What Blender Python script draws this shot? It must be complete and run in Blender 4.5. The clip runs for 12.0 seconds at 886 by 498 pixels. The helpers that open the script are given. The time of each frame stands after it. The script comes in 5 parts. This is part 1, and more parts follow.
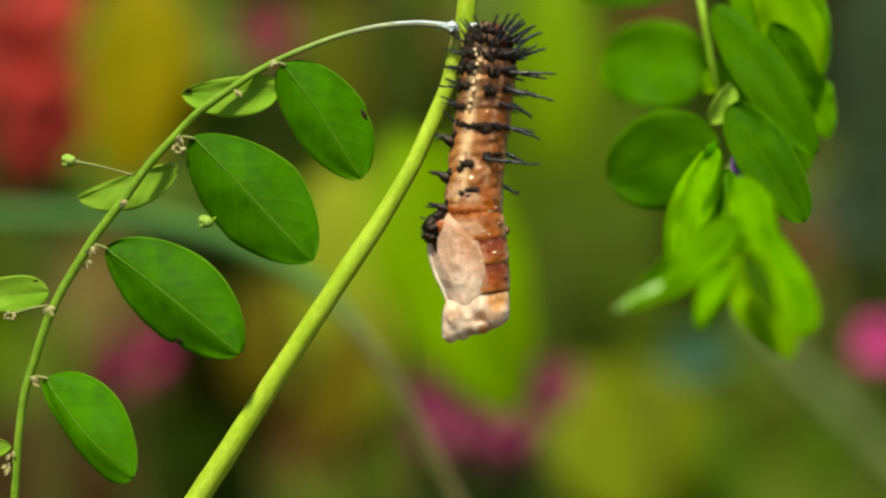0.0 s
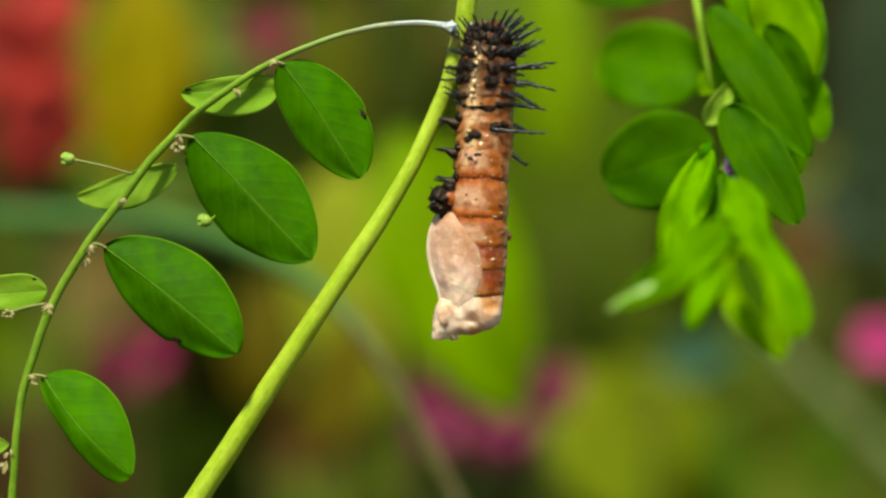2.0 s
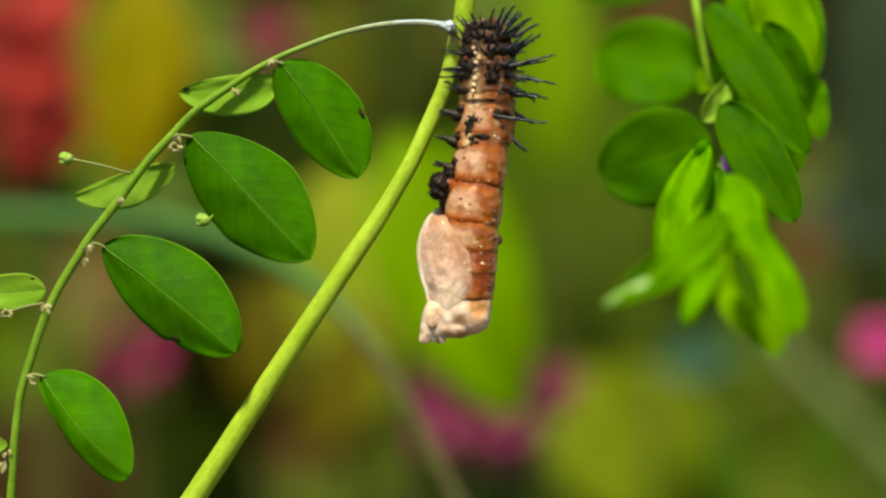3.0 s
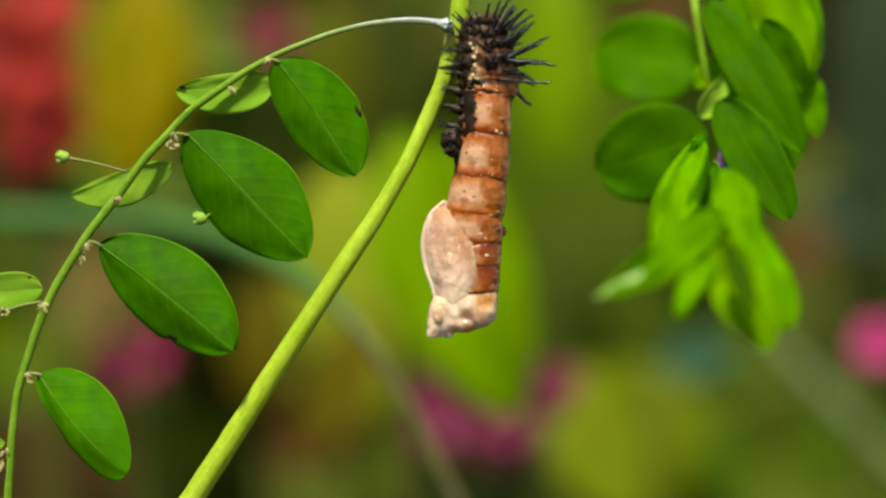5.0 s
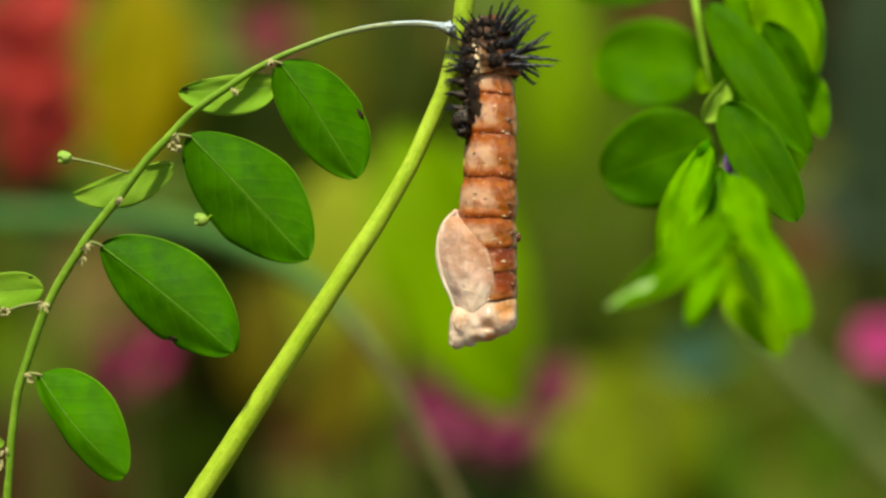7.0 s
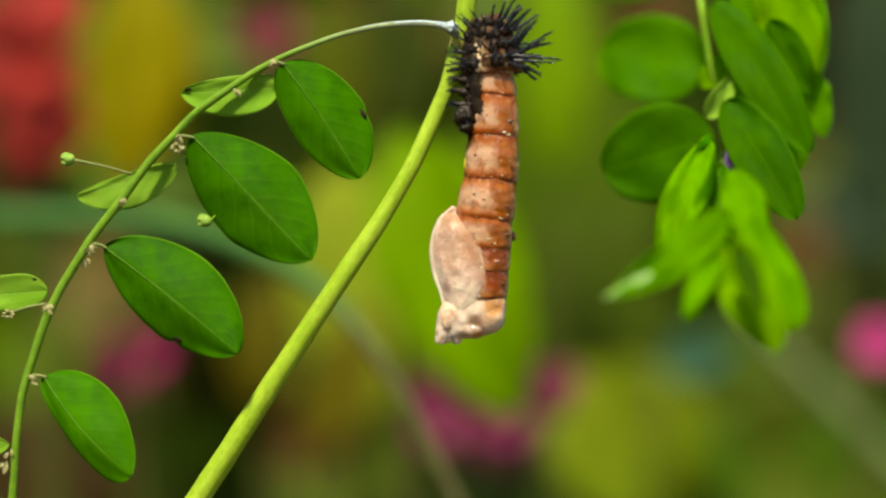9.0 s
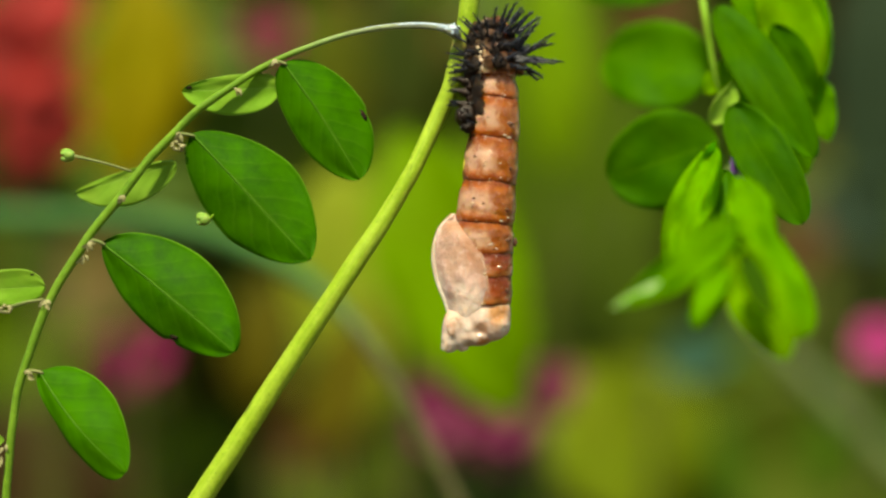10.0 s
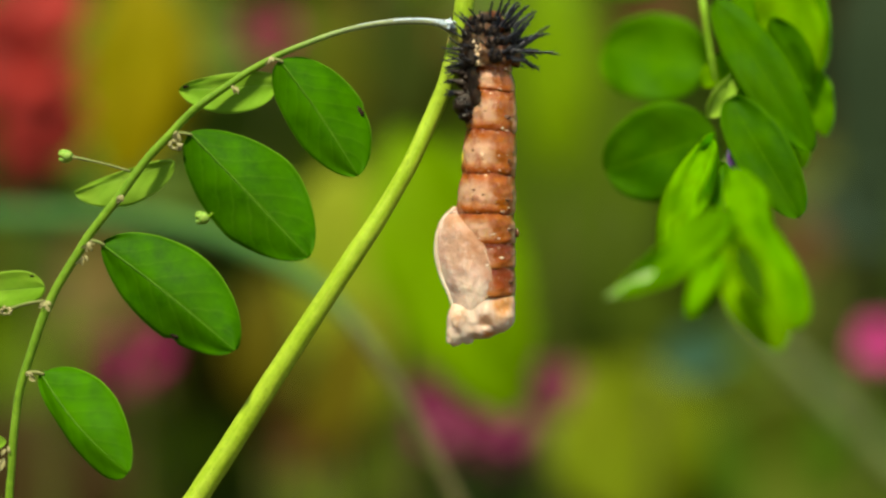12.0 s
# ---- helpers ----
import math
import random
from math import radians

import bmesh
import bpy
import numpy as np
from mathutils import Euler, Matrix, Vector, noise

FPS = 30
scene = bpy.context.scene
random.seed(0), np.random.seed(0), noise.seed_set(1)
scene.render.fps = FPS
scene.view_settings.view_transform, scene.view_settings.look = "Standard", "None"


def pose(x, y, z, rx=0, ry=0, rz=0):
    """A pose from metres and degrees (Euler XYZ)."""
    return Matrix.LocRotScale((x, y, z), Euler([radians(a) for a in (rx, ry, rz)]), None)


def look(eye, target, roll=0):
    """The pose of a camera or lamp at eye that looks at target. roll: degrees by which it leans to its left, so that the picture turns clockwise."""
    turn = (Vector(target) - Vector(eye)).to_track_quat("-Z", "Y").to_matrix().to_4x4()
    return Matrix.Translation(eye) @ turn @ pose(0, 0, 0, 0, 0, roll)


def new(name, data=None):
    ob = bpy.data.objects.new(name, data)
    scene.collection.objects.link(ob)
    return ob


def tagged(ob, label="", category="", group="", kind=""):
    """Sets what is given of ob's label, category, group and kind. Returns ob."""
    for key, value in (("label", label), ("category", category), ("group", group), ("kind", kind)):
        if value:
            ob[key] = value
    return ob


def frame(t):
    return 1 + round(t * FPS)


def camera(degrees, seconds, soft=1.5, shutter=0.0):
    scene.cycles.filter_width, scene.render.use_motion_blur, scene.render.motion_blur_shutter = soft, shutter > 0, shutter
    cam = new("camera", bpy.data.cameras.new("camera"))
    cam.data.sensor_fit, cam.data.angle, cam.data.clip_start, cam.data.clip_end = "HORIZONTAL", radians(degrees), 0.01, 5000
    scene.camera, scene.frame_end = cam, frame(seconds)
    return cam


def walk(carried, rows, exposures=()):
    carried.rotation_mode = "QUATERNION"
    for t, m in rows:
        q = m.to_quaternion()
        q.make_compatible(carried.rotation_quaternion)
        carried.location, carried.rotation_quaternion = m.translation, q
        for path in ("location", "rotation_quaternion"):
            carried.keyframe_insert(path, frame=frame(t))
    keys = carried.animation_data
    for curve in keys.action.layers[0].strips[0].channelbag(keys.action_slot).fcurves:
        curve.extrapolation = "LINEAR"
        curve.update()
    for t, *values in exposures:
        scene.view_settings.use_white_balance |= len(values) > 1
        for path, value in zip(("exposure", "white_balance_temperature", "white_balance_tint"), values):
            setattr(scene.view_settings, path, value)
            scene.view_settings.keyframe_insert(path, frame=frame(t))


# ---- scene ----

# The close-up spans about 94 mm of garden at the subject; U is one unit of the plan.
U = 6e-5
LENS = 30.0
REACH = 784 * U / math.tan(radians(LENS / 2))      # lens to the hanging pupa
EYE = 0.40                                          # lens above the ground

cam = camera(LENS, 12.0, soft=2.5)
cam.data.dof.use_dof = True
cam.data.dof.focus_distance = REACH
cam.data.dof.aperture_fstop = 7.2
walk(cam, [(0, look((0, -REACH, EYE), (0, 0, EYE))), (12, look((0, -REACH, EYE), (0, 0, EYE)))], exposures=[(0, 0.86, 8300, 0), (12, 0.86, 8300, 0)])


def P(x, y, deep=0.0):
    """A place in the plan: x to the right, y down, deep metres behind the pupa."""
    k = (REACH + deep) / REACH * U
    return Vector(((x - 784) * k, deep, EYE + (441 - y) * k))


# ---- light ----
SUN_HIGH, SUN_TURN = 57, -16
world = bpy.data.worlds.new("sky")
scene.world = world
world.use_nodes = True
wn = world.node_tree.nodes
sky = wn.new("ShaderNodeTexSky")
sky.sky_type, sky.sun_disc = "NISHITA", False
sky.sun_elevation, sky.sun_rotation = radians(SUN_HIGH), radians(180 + SUN_TURN)
world.node_tree.links.new(sky.outputs[0], wn["Background"].inputs[0])
wn["Background"].inputs[1].default_value = 0.075
sun = new("sun", bpy.data.lights.new("sun", "SUN"))
sun.data.energy, sun.data.angle, sun.data.color = 3.8, radians(7), (1.0, 0.95, 0.84)
ch = math.cos(radians(SUN_HIGH))
sun.matrix_world = look((ch * math.sin(radians(SUN_TURN)), -ch * math.cos(radians(SUN_TURN)), EYE + math.sin(radians(SUN_HIGH))), (0, 0, EYE))


# ---- materials ----
class Nodes:
    """Short ways to lay out a node material."""

    def __init__(self, name):
        self.m = bpy.data.materials.new(name)
        self.m.use_nodes = True
        self.t = self.m.node_tree
        self.b = self.t.nodes["Principled BSDF"]
        self.out = self.t.nodes["Material Output"]

    def put(self, socket, value):
        if isinstance(value, bpy.types.NodeSocket):
            self.t.links.new(value, socket)
        else:
            socket.default_value = value

    def add(self, kind, **values):
        n = self.t.nodes.new(kind)
        for k, v in values.items():
            self.put(n.inputs[k], v)
        return n

    def math(self, op, a, b=0.0, c=0.0):
        n = self.t.nodes.new("ShaderNodeMath")
        n.operation = op
        for i, v in enumerate((a, b, c)):
            self.put(n.inputs[i], v)
        return n.outputs[0]

    def noise(self, scale, detail=3.0, rough=0.55, vector=None):
        n = self.add("ShaderNodeTexNoise", Scale=scale, Detail=detail, Roughness=rough)
        self.put(n.inputs["Vector"], vector if vector is not None else self.coords())
        return n.outputs[0]

    def coords(self, which="Object"):
        return self.add("ShaderNodeTexCoord").outputs[which]

    def uv(self):
        s = self.add("ShaderNodeSeparateXYZ", Vector=self.coords("UV"))
        return s.outputs[0], s.outputs[1]

    def ramp(self, value, stops):
        n = self.add("ShaderNodeValToRGB", Fac=value)
        e = n.color_ramp.elements
        while len(e) < len(stops):
            e.new(0.5)
        for el, (p, c) in zip(e, stops):
            el.position, el.color = p, (c, c, c, 1) if isinstance(c, (int, float)) else (*c, 1)
        return n.outputs[0]

    def mix(self, fac, a, b):
        n = self.t.nodes.new("ShaderNodeMix")
        n.data_type = "RGBA"
        self.put(n.inputs[0], fac)
        for i, v in ((6, a), (7, b)):
            self.put(n.inputs[i], (*v, 1) if isinstance(v, tuple) and len(v) == 3 else v)
        return n.outputs[2]

    def bump(self, height, strength, distance):
        n = self.add("ShaderNodeBump", Strength=strength, Distance=distance, Height=height)
        self.put(self.b.inputs["Normal"], n.outputs[0])
        self.put(self.b.inputs["Coat Normal"], n.outputs[0])
        return n.outputs[0]

    def wet(self, scale, strength, distance):
        """Small ripples in the wet film over a surface."""
        n = self.add("ShaderNodeBump", Strength=strength, Distance=distance, Height=self.noise(scale, 2.0, 0.6))
        self.put(self.b.inputs["Coat Normal"], n.outputs[0])

    def set(self, **values):
        for k, v in values.items():
            self.put(self.b.inputs[k.replace("_", " ")], (*v, 1) if isinstance(v, tuple) and len(v) == 3 and "Radius" not in k else v)
        return self

    def through_light(self, color, share):
        """Lets light through a thin sheet."""
        tr = self.add("ShaderNodeBsdfTranslucent", Color=(*color, 1) if isinstance(color, tuple) else color)
        mx = self.add("ShaderNodeMixShader", Fac=share)
        self.put(mx.inputs[1], self.b.outputs[0])
        self.put(mx.inputs[2], tr.outputs[0])
        self.put(self.out.inputs[0], mx.outputs[0])


def leaf_material(name, dark, light, vein, share=0.4, rough=0.42, sheen=0.15):
    n = Nodes(name)
    u, v = n.uv()
    side = n.math("MULTIPLY", n.math("ABSOLUTE", n.math("SUBTRACT", v, 0.5)), 2.0)
    rnd = n.add("ShaderNodeObjectInfo").outputs["Random"]
    big = n.noise(260.0, 2.0)
    fine = n.noise(2600.0, 3.0)
    olive = n.ramp(n.noise(130.0, 2.0, 0.6), [(0.48, 0.0), (0.68, 0.4)])
    rib = n.ramp(side, [(0.0, 1.0), (0.022, 0.55), (0.045, 0.0)])
    wob = n.math("MULTIPLY", n.math("SUBTRACT", n.noise(420.0, 2.0), 0.5), 0.5)
    ph = n.math("FRACT", n.math("ADD", n.math("SUBTRACT", n.math("MULTIPLY", u, 7.0), n.math("MULTIPLY", side, 2.0)), wob))
    vn = n.ramp(n.math("ABSOLUTE", n.math("SUBTRACT", ph, 0.5)), [(0.0, 0.7), (0.05, 0.3), (0.11, 0.0)])
    vn = n.math("MULTIPLY", vn, n.ramp(side, [(0.0, 1.0), (0.65, 0.7), (0.95, 0.0)]))
    col = n.mix(n.ramp(n.math("ADD", n.math("MULTIPLY", big, 0.75), n.math("MULTIPLY", rnd, 0.25)), [(0.36, 0.0), (0.7, 1.0)]), dark, light)
    col = n.mix(n.math("MULTIPLY", n.ramp(fine, [(0.4, 0.0), (0.7, 1.0)]), 0.25), col, light)
    col = n.mix(olive, col, (1.2 * dark[0], 0.8 * dark[1], dark[2]))
    # soft shading beside each side vein, painted into the leaf colour
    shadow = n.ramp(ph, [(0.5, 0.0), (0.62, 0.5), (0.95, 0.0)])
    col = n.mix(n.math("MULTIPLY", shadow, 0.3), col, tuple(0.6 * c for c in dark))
    col = n.mix(n.math("MULTIPLY", vn, 0.13), col, vein)
    col = n.mix(n.math("MULTIPLY", rib, 0.42), col, vein)
    rim = n.ramp(side, [(0.955, 0.0), (0.99, 1.0)])
    col = n.mix(n.math("MULTIPLY", rim, 0.5), col, vein)
    spot = n.ramp(n.noise(900.0, 2.0, 0.5), [(0.73, 0.0), (0.76, 1.0)])
    col = n.mix(n.math("MULTIPLY", spot, 0.35), col, (0.05, 0.03, 0.01))
    h = n.math("ADD", n.math("MULTIPLY", fine, 0.35), n.math("SUBTRACT", 0.0, n.math("ADD", n.math("MULTIPLY", vn, 0.15), rib)))
    n.bump(h, 0.5, 0.0001)
    n.set(Base_Color=col, Roughness=n.ramp(big, [(0.3, rough - 0.06), (0.7, rough + 0.12)]), Specular_IOR_Level=sheen)
    n.through_light(n.mix(0.35, col, tuple(min(1.5 * c, 0.9) for c in light)), share)
    return n.m


def stem_material(name, dark, light, streaks=60.0, rough=0.58, other=None):
    n = Nodes(name)
    u, v = n.uv()
    ring = n.add("ShaderNodeCombineXYZ", X=n.math("MULTIPLY", u, 6.0), Y=n.math("MULTIPLY", v, streaks / 4), Z=0.0).outputs[0]
    lines = n.noise(1.0, 3.0, 0.6, ring)
    big = n.noise(180.0, 2.0)
    col = n.mix(n.ramp(n.math("ADD", n.math("MULTIPLY", lines, 0.6), n.math("MULTIPLY", big, 0.4)), [(0.36, 0.0), (0.64, 1.0)]), dark, light)
    if other:
        col = n.mix(n.ramp(u, other[1]), col, other[0])
    grain = n.noise(1300.0, 3.0, 0.6)
    col = n.mix(n.ramp(grain, [(0.5, 0.0), (0.68, 0.3)]), col, tuple(min(1.35 * c, 0.8) for c in light))
    col = n.mix(n.ramp(grain, [(0.3, 0.28), (0.46, 0.0)]), col, tuple(0.7 * c for c in dark))
    fine = n.noise(4000.0, 2.0)
    speck = n.ramp(n.noise(2300.0, 1.0), [(0.69, 0.0), (0.73, 1.0)])
    col = n.mix(n.math("MULTIPLY", speck, 0.4), col, tuple(0.4 * c for c in dark))
    n.bump(n.math("ADD", lines, n.math("MULTIPLY", fine, 0.4)), 0.3, 0.0001)
    n.set(Base_Color=col, Roughness=rough, Specular_IOR_Level=0.2, Subsurface_Weight=0.15, Subsurface_Radius=(0.6, 1.0, 0.2), Subsurface_Scale=0.0006)
    return n.m


def plain_material(name, a, b, scale, rough=0.6, coat=0.0, bumpy=0.3, share=0.0, ss=0.0):
    n = Nodes(name)
    col = n.mix(n.ramp(n.noise(scale), [(0.34, 0.0), (0.66, 1.0)]), a, b)
    fine = n.noise(scale * 9)
    col = n.mix(n.math("MULTIPLY", fine, 0.25), col, a)
    n.bump(fine, bumpy, 0.0001)
    n.set(Base_Color=col, Roughness=rough, Coat_Weight=coat, Coat_Roughness=0.15, Specular_IOR_Level=0.5 if coat else 0.2)
    if ss:
        n.set(Subsurface_Weight=ss, Subsurface_Radius=(1.0, 0.45, 0.25), Subsurface_Scale=0.0008)
    if share:
        n.through_light(col, share)
    return n.m


LEAF = leaf_material("leaf_green", (0.017, 0.086, 0.001), (0.044, 0.195, 0.001), (0.16, 0.35, 0.03), 0.22, 0.6, sheen=0.06)
LEAF_PALE = leaf_material("leaf_pale", (0.18, 0.4, 0.028), (0.28, 0.5, 0.06), (0.26, 0.46, 0.1), 0.4, 0.6, sheen=0.1)
LEAF_TIP = leaf_material("leaf_tip_white", (0.4, 0.68, 0.2), (0.55, 0.78, 0.36), (0.5, 0.74, 0.36), 0.5, 0.5)
# sprig leaves: shaded green, then brighter limes with sunlight put into the colour
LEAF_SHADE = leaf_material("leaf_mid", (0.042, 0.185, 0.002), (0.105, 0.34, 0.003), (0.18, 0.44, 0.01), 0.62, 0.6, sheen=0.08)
LEAF_LIME = leaf_material("leaf_lime", (0.12, 0.35, 0.002), (0.25, 0.6, 0.004), (0.34, 0.66, 0.03), 0.68, 0.6, sheen=0.08)
YOUNG = leaf_material("leaf_young", (0.28, 0.5, 0.05), (0.4, 0.6, 0.1), (0.42, 0.6, 0.16), 0.5, 0.6, sheen=0.08)
LEAF_YELLOW = leaf_material("leaf_yellow_lime", (0.19, 0.43, 0.002), (0.33, 0.67, 0.004), (0.42, 0.72, 0.04), 0.68, 0.6, sheen=0.08)
# near-black green for the blade that acts as a shadow in the sprig
LEAF_SHADOW = leaf_material("leaf_deep", (0.018, 0.06, 0.001), (0.035, 0.1, 0.001), (0.05, 0.12, 0.01), 0.15, 0.7, sheen=0.04)
STEM = stem_material("stem_lime", (0.205, 0.345, 0.013), (0.31, 0.445, 0.045), other=((0.42, 0.3, 0.12), [(0.19, 0.0), (0.215, 0.75), (0.235, 0.0)]))
BRANCH = stem_material("branch_green", (0.08, 0.19, 0.012), (0.17, 0.31, 0.03), rough=0.42, other=((0.3, 0.31, 0.24), [(0.0, 1.0), (0.14, 0.7), (0.26, 0.0)]))
TWIG = stem_material("twig_green", (0.12, 0.28, 0.015), (0.22, 0.4, 0.03), rough=0.55)
HAIRLINE = plain_material("stalk_brown_green", (0.13, 0.18, 0.05), (0.24, 0.24, 0.1), 900.0)
STIPULE = plain_material("stipule_cream", (0.26, 0.25, 0.1), (0.5, 0.48, 0.27), 1500.0, share=0.2)
RIB = plain_material("midrib_pale_green", (0.045, 0.16, 0.004), (0.085, 0.25, 0.01), 1200.0, 0.5, share=0.3)
BUD = plain_material("bud_green", (0.14, 0.3, 0.03), (0.28, 0.42, 0.1), 1200.0, 0.5, ss=0.2)
SCAR = plain_material("leaf_scar_brown", (0.008, 0.005, 0.003), (0.03, 0.015, 0.006), 2500.0, 0.95)
SILK_OR_SHINE = plain_material("silk_or_shine_white", (0.42, 0.58, 0.72), (0.74, 0.86, 0.95), 2500.0, 0.3, 0.5, 0.8, share=0.15)


def pupa_material(name, folds, pale):
    """Wet translucent rusty segment, its lower rim orange, with a pale grey-pink blotch on the flank."""
    n = Nodes(name)
    u, v = n.uv()
    mott = n.noise(420.0, 3.0, 0.55)
    fine = n.noise(2400.0, 3.0, 0.6)
    stir = n.math("MULTIPLY", n.math("SUBTRACT", mott, 0.5), 0.5)
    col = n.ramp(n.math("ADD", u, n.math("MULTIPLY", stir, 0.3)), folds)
    around = n.math("ADD", n.math("ABSOLUTE", n.math("SUBTRACT", v, 0.35)), n.math("MULTIPLY", stir, 0.6))
    patch = n.math("MULTIPLY", n.ramp(around, [(0.03, 1.0), (0.09, 0.8), (0.14, 0.0)]), n.ramp(n.math("ADD", u, stir), [(0.16, 0.0), (0.34, 1.0), (0.68, 1.0), (0.86, 0.0)]))
    col = n.mix(n.math("MULTIPLY", patch, pale), col, (0.62, 0.44, 0.33))
    col = n.mix(n.ramp(n.noise(900.0, 3.0, 0.6), [(0.5, 0.0), (0.66, 0.6)]), col, (0.2, 0.035, 0.004))
    smear = n.add("ShaderNodeMapping", Vector=n.coords())
    smear.inputs["Scale"].default_value = (1.0, 1.0, 0.45)
    smear.inputs["Rotation"].default_value = (0.0, radians(-30), 0.0)
    pale_smear = n.math("MULTIPLY", n.ramp(n.noise(620.0, 3.0, 0.55, smear.outputs[0]), [(0.55, 0.0), (0.65, 0.7)]), n.ramp(u, [(0.15, 0.0), (0.32, 1.0), (0.7, 1.0), (0.82, 0.0)]))
    pale_smear = n.math("MULTIPLY", pale_smear, n.ramp(n.math("ADD", v, n.math("MULTIPLY", stir, 0.5)), [(0.14, 0.2), (0.32, 1.0)]))
    col = n.mix(n.math("MULTIPLY", pale_smear, pale), col, (0.58, 0.37, 0.27))
    # pale strip down the right flank paints the glow of its translucent edge
    rim = n.math("MULTIPLY", n.ramp(n.math("ABSOLUTE", n.math("SUBTRACT", n.math("FRACT", n.math("ADD", v, 0.5)), 0.5)), [(0.055, 1.0), (0.105, 0.0)]), n.ramp(u, [(0.1, 0.0), (0.4, 1.0)]))
    col = n.mix(n.math("MULTIPLY", rim, 0.75), col, (0.62, 0.4, 0.26))
    col = n.mix(n.ramp(n.noise(1500.0, 2.0, 0.6), [(0.6, 0.0), (0.7, 0.35)]), col, (0.62, 0.42, 0.3))
    col = n.mix(n.ramp(fine, [(0.66, 0.0), (0.73, 0.7)]), col, (0.07, 0.02, 0.008))
    n.bump(n.math("ADD", n.math("ADD", mott, n.math("MULTIPLY", n.noise(800.0, 1.0, 0.5), 0.35)), n.math("MULTIPLY", fine, 0.03)), 0.3, 0.0004)
    n.wet(1100.0, 0.8, 0.0006)
    n.set(Base_Color=col, Roughness=0.4, Specular_IOR_Level=0.15, Coat_Weight=1.0, Coat_Roughness=0.05, Subsurface_Weight=0.4, Subsurface_Radius=(1.0, 0.3, 0.06), Subsurface_Scale=0.0007)
    return n.m


def shell_material(name, a, b, stain, amount=0.7, crease=1.0, blots=(), coat=0.35):
    n = Nodes(name)
    flow = n.add("ShaderNodeMapping", Vector=n.coords())
    flow.inputs["Scale"].default_value = (1.0, 1.0, 0.4)
    flow.inputs["Rotation"].default_value = (0.0, radians(25), 0.0)
    big = n.noise(300.0, 3.0, 0.55)
    mid = n.noise(560.0, 3.0, 0.5, flow.outputs[0])
    fine = n.noise(2600.0, 3.0)
    col = n.mix(n.ramp(big, [(0.4, 0.0), (0.58, 1.0)]), a, b)
    col = n.mix(n.ramp(mid, [(0.48, 0.0), (0.62, amount)]), col, stain)
    for at, size, tone in blots:
        far = n.t.nodes.new("ShaderNodeVectorMath")
        far.operation = "DISTANCE"
        n.put(far.inputs[0], n.coords())
        far.inputs[1].default_value = [q * U for q in at]
        reach = n.math("ADD", n.math("DIVIDE", far.outputs["Value"], size * U), n.math("MULTIPLY", n.math("SUBTRACT", mid, 0.5), 1.6))
        col = n.mix(n.ramp(reach, [(0.35, 0.85), (1.0, 0.0)]), col, tone)
    col = n.mix(n.ramp(n.noise(1300.0, 2.0), [(0.56, 0.0), (0.72, 0.3)]), col, tuple(min(1.2 * c, 0.85) for c in b))
    col = n.mix(n.ramp(fine, [(0.64, 0.0), (0.72, 0.4)]), col, tuple(0.4 * c for c in stain))
    n.bump(n.math("ADD", mid, n.math("MULTIPLY", n.noise(1500.0, 2.0), 0.3)), 0.6 * crease, 0.0004)
    n.wet(1100.0, 1.0, 0.0007)
    n.set(Base_Color=col, Roughness=0.45, Specular_IOR_Level=0.15, Coat_Weight=coat, Coat_Roughness=0.08, Subsurface_Weight=0.4, Subsurface_Radius=(1.0, 0.5, 0.36), Subsurface_Scale=0.0006)
    return n.m


